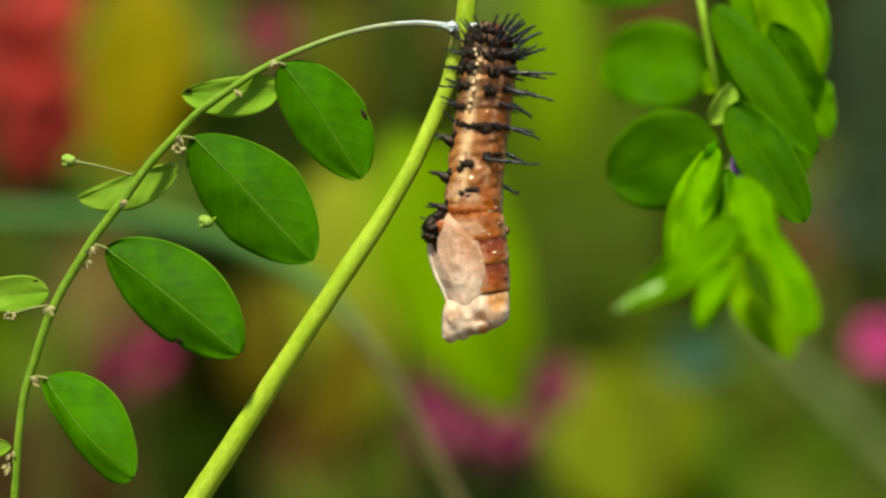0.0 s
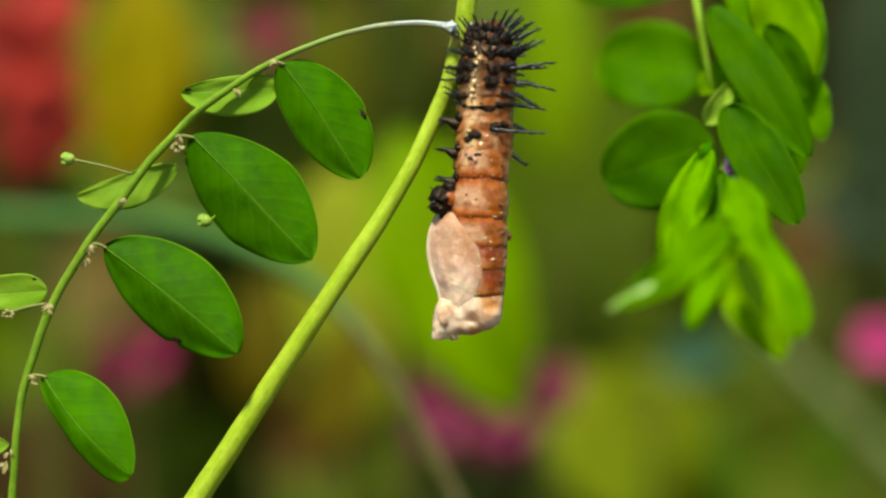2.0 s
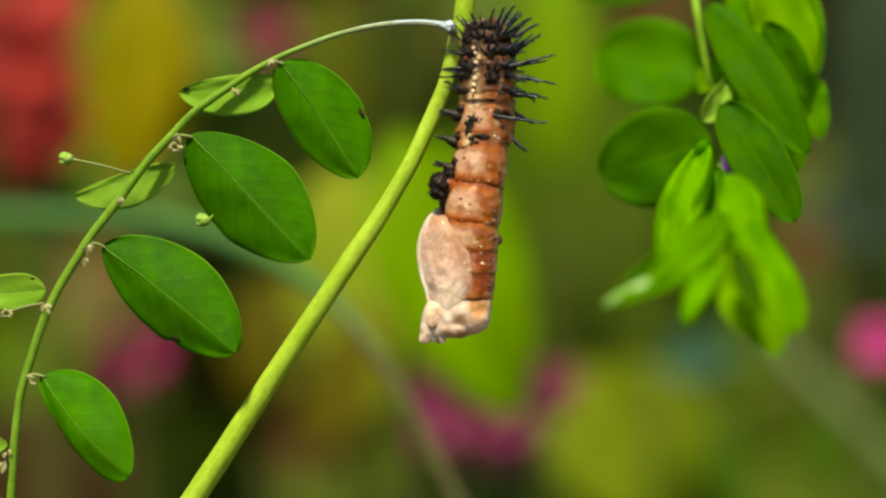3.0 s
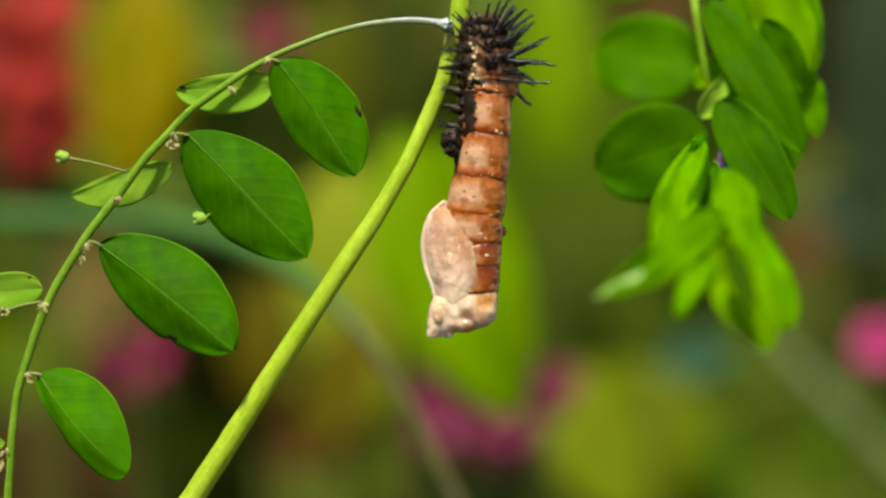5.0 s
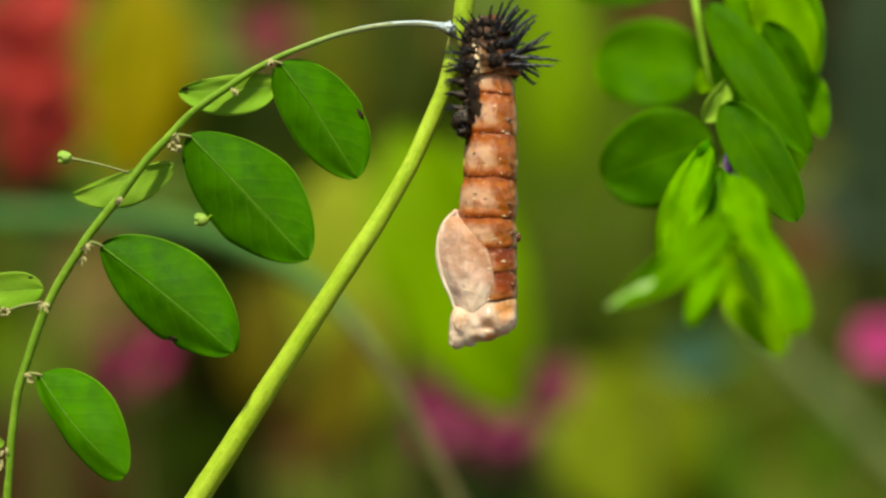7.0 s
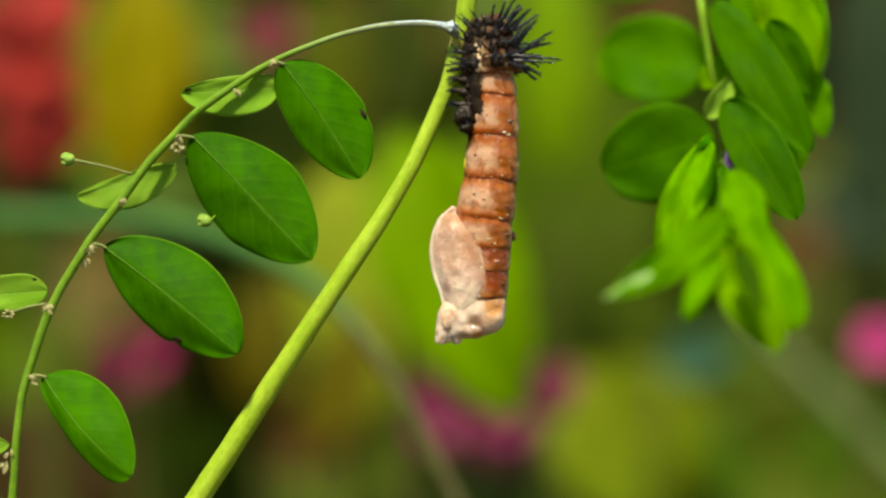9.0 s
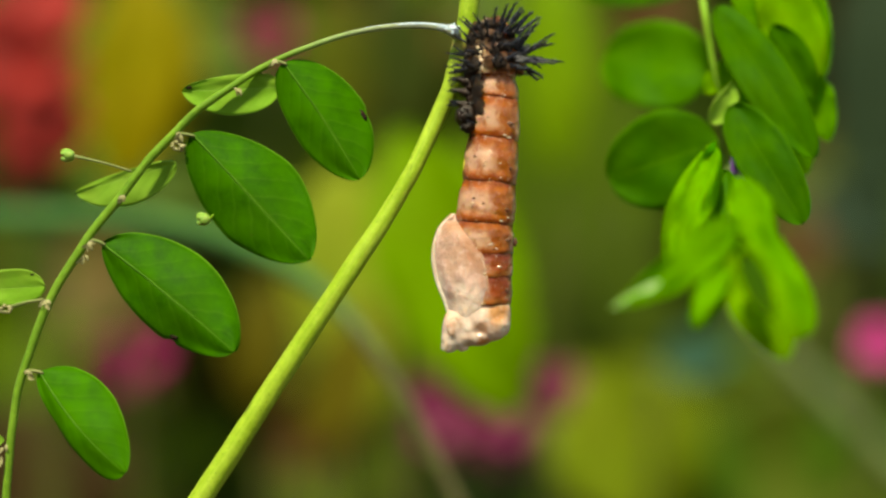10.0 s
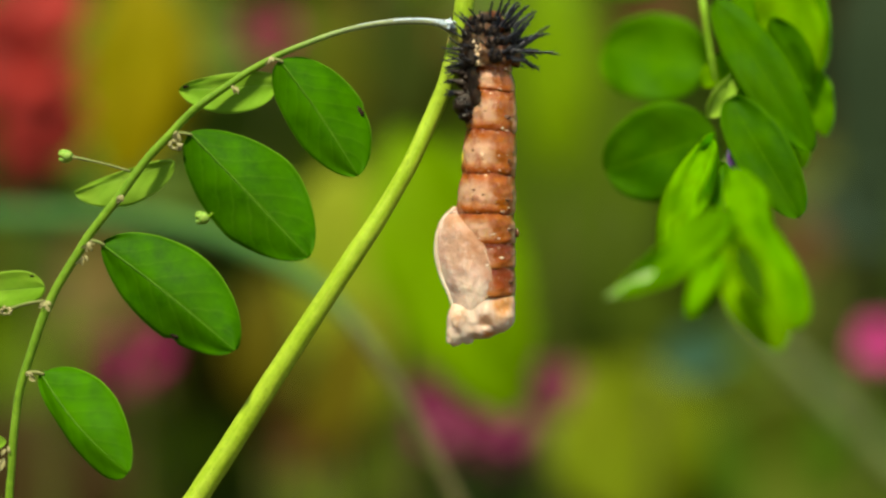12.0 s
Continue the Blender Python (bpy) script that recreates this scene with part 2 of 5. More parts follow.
def skin_material(name, dark, coat=0.6):
    """Loose larval skin: orange brown on the back, tan on the flank, with a pale stripe between. dark: how sooty the flank is."""
    n = Nodes(name)
    u, v = n.uv()
    big = n.noise(300.0, 3.0, 0.55)
    mid = n.noise(900.0, 3.0, 0.55)
    fine = n.noise(2600.0, 3.0)
    stir = n.math("MULTIPLY", n.math("SUBTRACT", big, 0.5), 0.11)
    col = n.ramp(n.math("ADD", v, stir), [(0.0, (0.4, 0.2, 0.08)), (0.06, (0.24, 0.065, 0.008)), (0.2, (0.23, 0.065, 0.01)), (0.27, (0.28, 0.11, 0.035)), (0.31, (0.62, 0.43, 0.26)), (0.345, (0.6, 0.41, 0.24)), (0.385, (0.32, 0.12, 0.038)), (0.46, (0.34, 0.14, 0.048)), (0.5, (0.5, 0.29, 0.15)), (0.75, (0.2, 0.07, 0.02))])
    flow = n.add("ShaderNodeMapping", Vector=n.coords())
    flow.inputs["Scale"].default_value = (1.0, 1.0, 0.3)
    streak = n.noise(900.0, 2.0, 0.5, flow.outputs[0])
    col = n.mix(n.ramp(streak, [(0.54, 0.0), (0.68, 0.4)]), col, (0.66, 0.44, 0.28))
    col = n.mix(n.ramp(mid, [(0.52, 0.0), (0.66, 0.75)]), col, (0.22, 0.05, 0.008))
    soot = n.ramp(n.math("ADD", v, n.math("MULTIPLY", n.math("SUBTRACT", mid, 0.5), 0.25)), [(0.0, 0.7 * dark ** 2), (0.12, 0.6 * dark ** 2), (0.2, 0.92 * dark), (0.3, 0.95 * dark), (0.36, 1.0 * dark), (0.6, 1.0 * dark), (1.0, 0.8 * dark)])
    col = n.mix(soot, col, (0.012, 0.007, 0.005))
    col = n.mix(n.ramp(fine, [(0.64, 0.0), (0.72, 0.6)]), col, (0.06, 0.03, 0.015))
    n.bump(n.math("ADD", big, n.math("ADD", n.math("MULTIPLY", mid, 0.4), n.math("MULTIPLY", fine, 0.1))), 0.5, 0.0003)
    n.wet(1000.0, 0.8, 0.0006)
    n.set(Base_Color=col, Roughness=0.45, Specular_IOR_Level=0.15, Coat_Weight=coat, Coat_Roughness=0.08, Subsurface_Weight=0.35, Subsurface_Radius=(1.0, 0.4, 0.15), Subsurface_Scale=0.0006)
    return n.m


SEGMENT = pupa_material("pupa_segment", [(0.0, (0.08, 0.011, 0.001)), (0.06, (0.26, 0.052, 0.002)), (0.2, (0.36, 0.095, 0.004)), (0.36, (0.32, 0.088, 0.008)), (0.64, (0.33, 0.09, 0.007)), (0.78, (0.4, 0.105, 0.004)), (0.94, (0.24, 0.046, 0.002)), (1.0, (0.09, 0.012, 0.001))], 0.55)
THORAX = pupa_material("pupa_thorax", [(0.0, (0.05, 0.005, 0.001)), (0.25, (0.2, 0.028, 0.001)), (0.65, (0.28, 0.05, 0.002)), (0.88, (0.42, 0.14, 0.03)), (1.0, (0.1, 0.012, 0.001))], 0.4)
WING = shell_material("wing_case_pink", (0.58, 0.385, 0.345), (0.72, 0.545, 0.505), (0.38, 0.19, 0.12), 0.5, 1.7, (((6, -36, 34), 62, (0.48, 0.29, 0.21)), ((-12, -20, 98), 34, (0.36, 0.2, 0.13)), ((14, -44, -56), 46, (0.78, 0.62, 0.52)), ((-34, -10, -10), 22, (0.7, 0.56, 0.47)), ((2, -34, 84), 30, (0.38, 0.2, 0.12)), ((24, -42, 56), 36, (0.36, 0.17, 0.09)), ((42, -44, 26), 30, (0.4, 0.2, 0.12)), ((48, -44, -14), 16, (0.46, 0.26, 0.19))), 0.7)
RIM = shell_material("pale_membrane", (0.56, 0.46, 0.38), (0.7, 0.62, 0.52), (0.42, 0.3, 0.2), 0.4)
HEAD = shell_material("head_cream", (0.6, 0.43, 0.35), (0.74, 0.6, 0.52), (0.52, 0.3, 0.18), 0.5, 1.3, (((34, -30, 22), 30, (0.52, 0.2, 0.02)), ((6, -40, -8), 16, (0.46, 0.25, 0.15)), ((10, -30, -36), 14, (0.5, 0.18, 0.02)), ((-36, -30, 0), 14, (0.36, 0.2, 0.12)), ((-42, -12, -38), 30, (0.72, 0.61, 0.52))), 0.9)
EYE_BROWN = shell_material("eye_brown", (0.46, 0.29, 0.2), (0.6, 0.43, 0.34), (0.4, 0.22, 0.13), 0.6)
MARGIN = shell_material("wing_margin", (0.42, 0.22, 0.14), (0.62, 0.42, 0.32), (0.3, 0.1, 0.04), 0.7, 1.4, coat=0.8)
CREAM = shell_material("horn_cream", (0.6, 0.45, 0.36), (0.71, 0.57, 0.48), (0.6, 0.42, 0.3), 0.4)
BLACK_SKIN = skin_material("skin_black", 1.0, 0.15)
DARK_SKIN = skin_material("skin_dark", 0.82, 0.2)
MID_SKIN = skin_material("skin_brown", 0.62, 0.3)
SKIN = skin_material("skin_tan", 0.0)
# black spines; the bluish second tone paints in reflected sky
SPINE = plain_material("spine_black", (0.002, 0.002, 0.003), (0.008, 0.014, 0.034), 900.0, 0.32, 0.2, 0.8)
BLOT = plain_material("skin_spot_black", (0.005, 0.003, 0.002), (0.028, 0.015, 0.009), 2200.0, 0.5, 0.0, 0.6)
PEARL = plain_material("stripe_cream", (0.62, 0.42, 0.25), (0.78, 0.62, 0.42), 2200.0, 0.35, 0.5, 0.5, ss=0.2)
CAPSULE = plain_material("head_capsule_black", (0.004, 0.003, 0.002), (0.026, 0.011, 0.005), 900.0, 0.35, 0.0, 0.6)
ORANGE = plain_material("skin_orange", (0.13, 0.02, 0.002), (0.4, 0.1, 0.008), 600.0, 0.25, 0.8, 0.3, ss=0.3)
YELLOW = plain_material("fold_yellow", (0.6, 0.46, 0.03), (0.72, 0.6, 0.08), 900.0, 0.35, 0.4, ss=0.3)
# pale colour of the tiny lumps that imitate glints on the wet segments
GLINT = plain_material("pale_glint", (0.6, 0.36, 0.2), (0.78, 0.6, 0.44), 2000.0, 0.08, 1.0, 0.1, ss=0.4)
NUB = plain_material("tubercle_brown", (0.07, 0.02, 0.006), (0.16, 0.05, 0.015), 2000.0, 0.4, 0.5, 0.5)
SOIL = plain_material("soil", (0.035, 0.024, 0.014), (0.075, 0.052, 0.03), 9.0, 0.95)


# ---- building ----
def link(name, bm, material, parent=None, label="", smooth=True):
    me = bpy.data.meshes.new(name)
    bm.normal_update()
    if smooth:
        for f in bm.faces:
            f.smooth = True
    bm.to_mesh(me)
    bm.free()
    me.materials.append(material)
    ob = new(name, me)
    ob.parent = parent
    if label:
        ob["label"] = label
    return ob


def part(name, bm, material, parent, label=""):
    return link(name, bm, material, parent, label)


def spline(points, steps):
    """Catmull-Rom through points of any length."""
    p = [np.array(q, float) for q in points]
    p = [2 * p[0] - p[1]] + p + [2 * p[-1] - p[-2]]
    res = []
    for i in range(1, len(p) - 2):
        for k in range(steps):
            t = k / steps
            a, b, c, d = p[i - 1], p[i], p[i + 1], p[i + 2]
            res.append(0.5 * (2 * b + (c - a) * t + (2 * a - 5 * b + 4 * c - d) * t * t + (3 * b - a - 3 * c + d) * t ** 3))
    res.append(p[-2])
    return res


def tube(points, sides=12, steps=6, rough=0.0, bm=None):
    """A tapered tube; points are x, y, z, radius."""
    bm = bm or bmesh.new()
    uvl = bm.loops.layers.uv.verify()
    path = spline(points, steps)
    rings, ref = [], Vector((0.31, -0.9, 0.2))
    for i, q in enumerate(path):
        a, b = path[max(i - 1, 0)], path[min(i + 1, len(path) - 1)]
        d = Vector(b[:3] - a[:3]).normalized()
        s = d.cross(ref).normalized()
        w = s.cross(d)
        ring = []
        for k in range(sides):
            f = 2 * math.pi * k / sides
            r = q[3] * (1 + rough * noise.noise(Vector((q[0] * 400 + k * 1.7, q[2] * 400, k))))
            ring.append(bm.verts.new(Vector(q[:3]) + (s * math.cos(f) + w * math.sin(f)) * r))
        rings.append(ring)
    n = len(rings) - 1
    for i in range(n):
        for k in range(sides):
            f = bm.faces.new((rings[i][k], rings[i][(k + 1) % sides], rings[i + 1][(k + 1) % sides], rings[i + 1][k]))
            for lp, (uu, vv) in zip(f.loops, ((i, k), (i, k + 1), (i + 1, k + 1), (i + 1, k))):
                lp[uvl].uv = (uu / n, vv / sides)
    bm.faces.new(rings[0][::-1])
    bm.faces.new(rings[-1])
    return bm


def half_width(u, shape):
    """How wide one side of a leaf is at u along it. shape: most width, where, fullness towards the base and towards the tip."""
    w, p, a, b = shape
    return w * (max(0.0, 1 - abs(1 - u / p) ** a) ** (1 / a) if u < p else max(0.0, 1 - ((u - p) / (1 - p)) ** b) ** (1 / b))


def leaf_sheet(length, width, fold=0.12, curl=0.1, widest=0.9, wave=0.0, seed=0, blunt=0.0, sides=None, bow=0.0, nick=None):
    """A function that gives the place of u (along) and v (across, -1 to 1) on a leaf blade along +X, its upper side towards +Z.
    widest: where the width leans (1 is even), curl: bend of the length, fold: rise of the sides, sides: a shape for each side of the midrib,
    bow: sideways bend of the midrib, nick: u, side and size of a bite out of the margin."""
    def lay(u, v):
        if sides:
            w = half_width(min(max(u, 0.0), 1.0), sides[0] if v > 0 else sides[1]) + length * 0.002
        else:
            w = width / 2 * max(math.sin(math.pi * min(max(u, 0.0), 1.0) ** widest), 0.0) ** ((0.66 - 0.16 * blunt) if u < 0.5 else (0.56 - 0.14 * blunt))
            w = max(w, width * 0.012)
        w *= 1 + 0.018 * noise.noise(Vector((u * 9.0, seed * 3.7, 1.5 + (v > 0))))
        if nick and v * nick[1] > 0:
            w *= 1 - nick[2] * math.exp(-((u - nick[0]) / 0.022) ** 2)
        z = fold * abs(v) ** 1.5 * w + length * curl * (math.sin(math.pi * u) - 0.3 * u) * 0.5
        z += wave * length * noise.noise(Vector((u * 3.1 + seed * 7.7, v * 1.4, seed))) * (0.25 + abs(v))
        return Vector((u * length, v * w + bow * math.sin(math.pi * u) * (1 - abs(v)), z))
    return lay


def leaf(length, width, thick=0.00007, nu=22, nv=12, **shape):
    bm = bmesh.new()
    uvl = bm.loops.layers.uv.verify()
    lay = leaf_sheet(length, width, **shape)
    low = Vector((0, 0, thick))
    steps = [0.5 - 0.5 * math.cos(math.pi * i / nu) * (0.6 + 0.4 * abs(math.cos(math.pi * i / nu))) for i in range(nu + 1)]
    top = [[bm.verts.new(lay(u, 2 * j / nv - 1)) for j in range(nv + 1)] for u in steps]
    bot = [[bm.verts.new(v.co - low) for v in row] for row in top]

    def face(vs, cs):
        f = bm.faces.new(vs)
        for lp, (i, j) in zip(f.loops, cs):
            lp[uvl].uv = (steps[i], j / nv)
    for i in range(nu):
        for j in range(nv):
            c = ((i, j), (i + 1, j), (i + 1, j + 1), (i, j + 1))
            face([top[a][b] for a, b in c], c)
            face([bot[a][b] for a, b in c[::-1]], c[::-1])
        for j, o in ((0, 0), (nv, 1)):
            vs = (top[i][j], bot[i][j], bot[i + 1][j], top[i + 1][j])
            cs = ((i, j), (i, j), (i + 1, j), (i + 1, j))
            face(vs[::-1] if o else vs, cs[::-1] if o else cs)
    for i, o in ((0, 1), (nu, 0)):
        for j in range(nv):
            vs = (top[i][j], bot[i][j], bot[i][j + 1], top[i][j + 1])
            cs = ((i, j), (i, j), (i, j + 1), (i, j + 1))
            face(vs[::-1] if o else vs, cs[::-1] if o else cs)
    return bm


def along(base, tip, roll=0.0, face=(0, -1, 0)):
    """The pose of a blade from base towards tip, its upper side turned to face, rolled about its midrib."""
    x = (Vector(tip) - Vector(base)).normalized()
    z = Vector(face)
    z = (z - x * z.dot(x)).normalized()
    y = z.cross(x)
    m = Matrix((x, y, z)).transposed().to_4x4()
    return Matrix.Translation(base) @ m @ pose(0, 0, 0, roll)


def blade(name, parent, base, tip, width, material, roll=0.0, label="", **shape):
    """A leaf between two places."""
    b, t = Vector(base), Vector(tip)
    ob = part(name, leaf((t - b).length, width, **shape), material, parent, label)
    ob.matrix_basis = along(b, t, roll)
    return ob


def midrib(ob, length, width, nu=0, nv=0, **shape):
    """The raised rib down the middle of a leaf blade."""
    lay = leaf_sheet(length, width, **shape)
    pts = [(*lay(0.01 + 0.95 * i / 12, 0.0), 1.9 * U * (1.1 - i / 12)) for i in range(13)]
    return part("midrib", tube(pts, 6, 3, 0.1), RIB, ob, "pale green midrib")


def lump(radii, rough=0.12, freq=2.0, seed=0, levels=3, bm=None, at=(0, 0, 0)):
    bm = bm or bmesh.new()
    r = bmesh.ops.create_icosphere(bm, subdivisions=levels, radius=1.0)
    for v in r["verts"]:
        k = 1 + rough * noise.fractal(v.co * freq + Vector((seed * 3.3, seed, 0)), 0.8, 2.2, 4)
        v.co = Vector((v.co[i] * radii[i] * k + at[i] for i in range(3)))
    return bm


def empty(name, label, category, group="", kind="", at=(0, 0, 0)):
    e = new(name)
    e.empty_display_size = 0.005
    e.location = at
    return tagged(e, label, category, group, kind)


# ---- ground and the far side of the garden ----
def ground():
    bm = bmesh.new()
    n = 40
    ring = [0.0] + [0.15 * 1.2 ** i for i in range(n)]
    ring[-1] = 400.0
    rows = []
    for r in ring[1:]:
        rows.append([bm.verts.new((r * math.cos(a), r * math.sin(a), 0.012 * noise.noise(Vector((r * math.cos(a) * 3, r * math.sin(a) * 3, 0))) - 0.006)) for a in [2 * math.pi * k / 48 for k in range(48)]])
    for i in range(len(rows) - 1):
        for k in range(48):
            bm.faces.new((rows[i][k], rows[i + 1][k], rows[i + 1][(k + 1) % 48], rows[i][(k + 1) % 48]))
    bm.faces.new(rows[0])
    return tagged(link("ground", bm, SOIL), "dark brown garden soil under the plants", "ground", kind="structure")


ground()

DULL = stem_material("stalk_dull", (0.05, 0.06, 0.01), (0.09, 0.1, 0.02))
FAR = []
# the deep tone is shaded foliage, its shade put into the colour
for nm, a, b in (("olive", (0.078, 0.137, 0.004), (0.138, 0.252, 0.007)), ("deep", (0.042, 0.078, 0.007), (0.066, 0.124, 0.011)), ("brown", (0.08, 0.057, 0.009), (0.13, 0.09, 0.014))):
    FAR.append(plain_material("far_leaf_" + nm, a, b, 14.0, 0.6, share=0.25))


def hedge():
    """Shrubs that close the view, a mass of leaves."""
    rng = random.Random(5)
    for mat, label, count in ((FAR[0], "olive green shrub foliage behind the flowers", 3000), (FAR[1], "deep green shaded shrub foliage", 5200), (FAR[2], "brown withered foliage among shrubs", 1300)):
        bm = bmesh.new()
        for _ in range(count):
            x, y, z = rng.uniform(-1.7, 1.7), rng.uniform(1.15, 1.75), rng.random()
            z *= 0.78 + 0.38 * abs(math.sin(x * 1.9 + 0.7)) ** 0.7 + 0.3 * noise.fractal(Vector((x * 1.6, y * 2.0, 1.0)), 1.0, 2.0, 3)
            y += 0.22 * noise.noise(Vector((x * 1.3, z * 1.5, 5.0))) + 0.1 * x * x
            patch = noise.noise(Vector((x * 4.5, z * 4.5, 3.0 if mat is FAR[0] else 9.0 if mat is FAR[1] else 17.0)))
            if patch < -0.12 and mat is not FAR[1]:
                continue
            s = rng.uniform(0.05, 0.11)
            m = pose(x, y, z, rng.uniform(40, 130), rng.uniform(-40, 40), rng.uniform(-60, 60))
            pts = [(-s, 0, 0), (-s * 0.4, s * 0.42, 0.004), (s * 0.3, s * 0.4, 0.004), (s, 0, -0.006), (s * 0.3, -s * 0.4, 0.004), (-s * 0.4, -s * 0.42, 0.004)]
            bm.faces.new([bm.verts.new(m @ Vector(q)) for q in pts])
        tagged(link("shrub_foliage", bm, mat, smooth=False), label, "foliage", kind="stuff")


hedge()


def far_leaf_plant(spec, color, label):
    """A plant behind the pupa: a stalk from the ground and its broad leaves. spec: x, y of base and of tip, width, depth, roll."""
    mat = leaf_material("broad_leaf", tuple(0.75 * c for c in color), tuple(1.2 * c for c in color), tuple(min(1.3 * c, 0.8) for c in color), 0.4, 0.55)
    x0, y0, x1, y1, w, deep, roll = spec[0]
    b = P(x0, y0, deep)
    top = empty("broad_leaf_plant", label, "plant", "broad-leaved plants in the bed", at=(b.x, b.y + 0.03, 0))
    o = top.location.copy()
    stalks = tube([(0, 0, 0, 0.0026), (0, 0, b.z * 0.55, 0.002), (b.x - o.x, b.y - o.y + 0.004, b.z, 0.0012)], 8)
    part("stem", stalks, DULL, top)
    for i, (x0, y0, x1, y1, w, deep, roll) in enumerate(spec):
        b, t = P(x0, y0, deep) - o, P(x1, y1, deep) - o
        k = (REACH + deep) / REACH * U
        blade("leaf", top, b, t, w * k, mat, roll, fold=0.25, curl=0.12, wave=0.04, thick=0.0004, nu=14, nv=8, seed=i)
    return top


def far_flower(x, y, w, h, deep, color, label, petals=11):
    k = (REACH + deep) / REACH * U
    c = P(x, y, deep)
    top = empty("garden_flower", label, "flower", "flowers in the bed", at=(c.x, c.y + 0.02, 0))
    part("stem", tube([(0, 0, 0, 0.002), (0.004, 0, c.z * 0.6, 0.0015), (0, -0.004, c.z - h * k * 0.2, 0.0012)], 8), DULL, top)
    mat = plain_material("petal", tuple(0.7 * q for q in color), tuple(min(1.2 * q, 0.9) for q in color), 160.0, 0.55, share=0.3)
    rng = random.Random(int(x + y))
    centre = Vector((0, -0.02, c.z))
    for i in range(petals):
        a = 2 * math.pi * i / petals * 1.618 * 2
        rr = 0.35 + 0.65 * (i % 3) / 2
        d = Vector((math.cos(a) * w * k * 0.5 * rr, -rng.uniform(0.2, 0.6) * w * k * 0.4 * (1.2 - rr), math.sin(a) * h * k * 0.5 * rr))
        blade("petal", top, centre + d * 0.05, centre + d, max(w, h) * k * 0.42, mat, rng.uniform(-25, 25), fold=0.2, curl=0.2, widest=1.4, wave=0.06, thick=0.0003, nu=8, nv=6, seed=i)
    return top


far_leaf_plant([(712, 225, 906, 742, 255, 0.2, 10), (760, 250, 835, 540, 180, 0.215, 0)], (0.17, 0.35, 0.004), "lime green pointed leaves, out of focus")
far_leaf_plant([(604, 285, 672, 730, 260, 0.34, -10)], (0.304, 0.41, 0.03), "yellowish green drooping leaf, out of focus")
far_leaf_plant([(1025, 640, 1195, 930, 280, 0.33, 0), (1000, 880, 1030, 690, 110, 0.35, 20)], (0.225, 0.325, 0.014), "yellowish green broad leaf low in the bed")
far_leaf_plant([(985, 560, 960, -120, 270, 0.45, 10), (1060, 520, 1090, 160, 200, 0.5, 0)], (0.087, 0.165, 0.005), "tall olive green leaf standing upright")
far_leaf_plant([(225, 330, 262, -80, 170, 0.28, 0), (295, 270, 325, 10, 80, 0.3, 25)], (0.32, 0.285, 0.003), "mustard yellow upright leaf")
far_leaf_plant([(560, 800, 650, 540, 120, 0.3, 0), (450, 720, 480, 480, 120, 0.4, 0)], (0.143, 0.13, 0.006), "yellow brown leaves in the flower bed")
# dark blade added where the hedge has only a dim gap
far_leaf_plant([(735, 270, 690, -60, 130, 0.42, 0)], (0.041, 0.065, 0.005), "dark green blade in place of a shaded hedge gap")
far_leaf_plant([(615, 260, 575, -20, 110, 0.44, 0)], (0.12, 0.15, 0.006), "yellowish dark green blade in place of a shaded hedge gap")
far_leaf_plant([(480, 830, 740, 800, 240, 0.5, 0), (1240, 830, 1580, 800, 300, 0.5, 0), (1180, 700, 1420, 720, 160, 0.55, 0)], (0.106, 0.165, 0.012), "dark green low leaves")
# next two leaves: hedge shade is carried by their dark base colour
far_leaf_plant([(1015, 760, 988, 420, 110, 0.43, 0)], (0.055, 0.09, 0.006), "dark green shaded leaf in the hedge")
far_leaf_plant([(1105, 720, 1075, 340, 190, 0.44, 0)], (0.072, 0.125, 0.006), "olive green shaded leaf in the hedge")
far_leaf_plant([(1165, 640, 1300, 622, 92, 0.3, 0)], (0.06, 0.18, 0.11), "bluish green leaf tip")
far_leaf_plant([(1440, 330, 1600, 420, 140, 0.5, 0)], (0.064, 0.12, 0.07), "very dark bluish green leaf")
far_leaf_plant([(1400, 620, 1560, 330, 200, 0.55, 0), (1380, 520, 1450, 250, 150, 0.6, 0)], (0.124, 0.165, 0.03), "olive green leaves behind the sprig")
far_leaf_plant([(1380, 480, 1460, 380, 90, 0.5, 0)], (0.15, 0.075, 0.03), "small reddish brown withered leaf")
far_leaf_plant([(20, 930, 60, 720, 220, 0.4, 0), (130, 940, 190, 760, 150, 0.45, 0)], (0.06, 0.04, 0.012), "dark brown withered leaves low down")
far_leaf_plant([(1390, 940, 1340, 680, 260, 0.5, 0), (1500, 930, 1520, 660, 200, 0.55, 0)], (0.068, 0.162, 0.007), "olive green leaves low in the bed")
far_leaf_plant([(470, 800, 640, 740, 120, 0.45, 0)], (0.15, 0.075, 0.02), "small rusty brown leaf")
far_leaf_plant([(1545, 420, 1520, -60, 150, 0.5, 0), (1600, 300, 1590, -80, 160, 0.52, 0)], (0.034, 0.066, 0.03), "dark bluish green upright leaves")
far_leaf_plant([(1090, 120, 1210, -40, 150, 0.5, 0)], (0.13, 0.075, 0.02), "brownish leaf in the hedge")
far_leaf_plant([(985, 300, 975, -80, 130, 0.36, 0)], (0.165, 0.31, 0.004), "light green upright leaf, out of focus")
far_flower(55, 120, 170, 420, 0.28, (0.39, 0.034, 0.03), "dusty red flower spike, out of focus", 14)
far_flower(35, 290, 90, 130, 0.3, (0.34, 0.032, 0.027), "small dusty red flower", 8)
far_flower(262, 622, 255, 112, 0.38, (0.33, 0.02, 0.12), "dim magenta flower deep in the bed", 10)
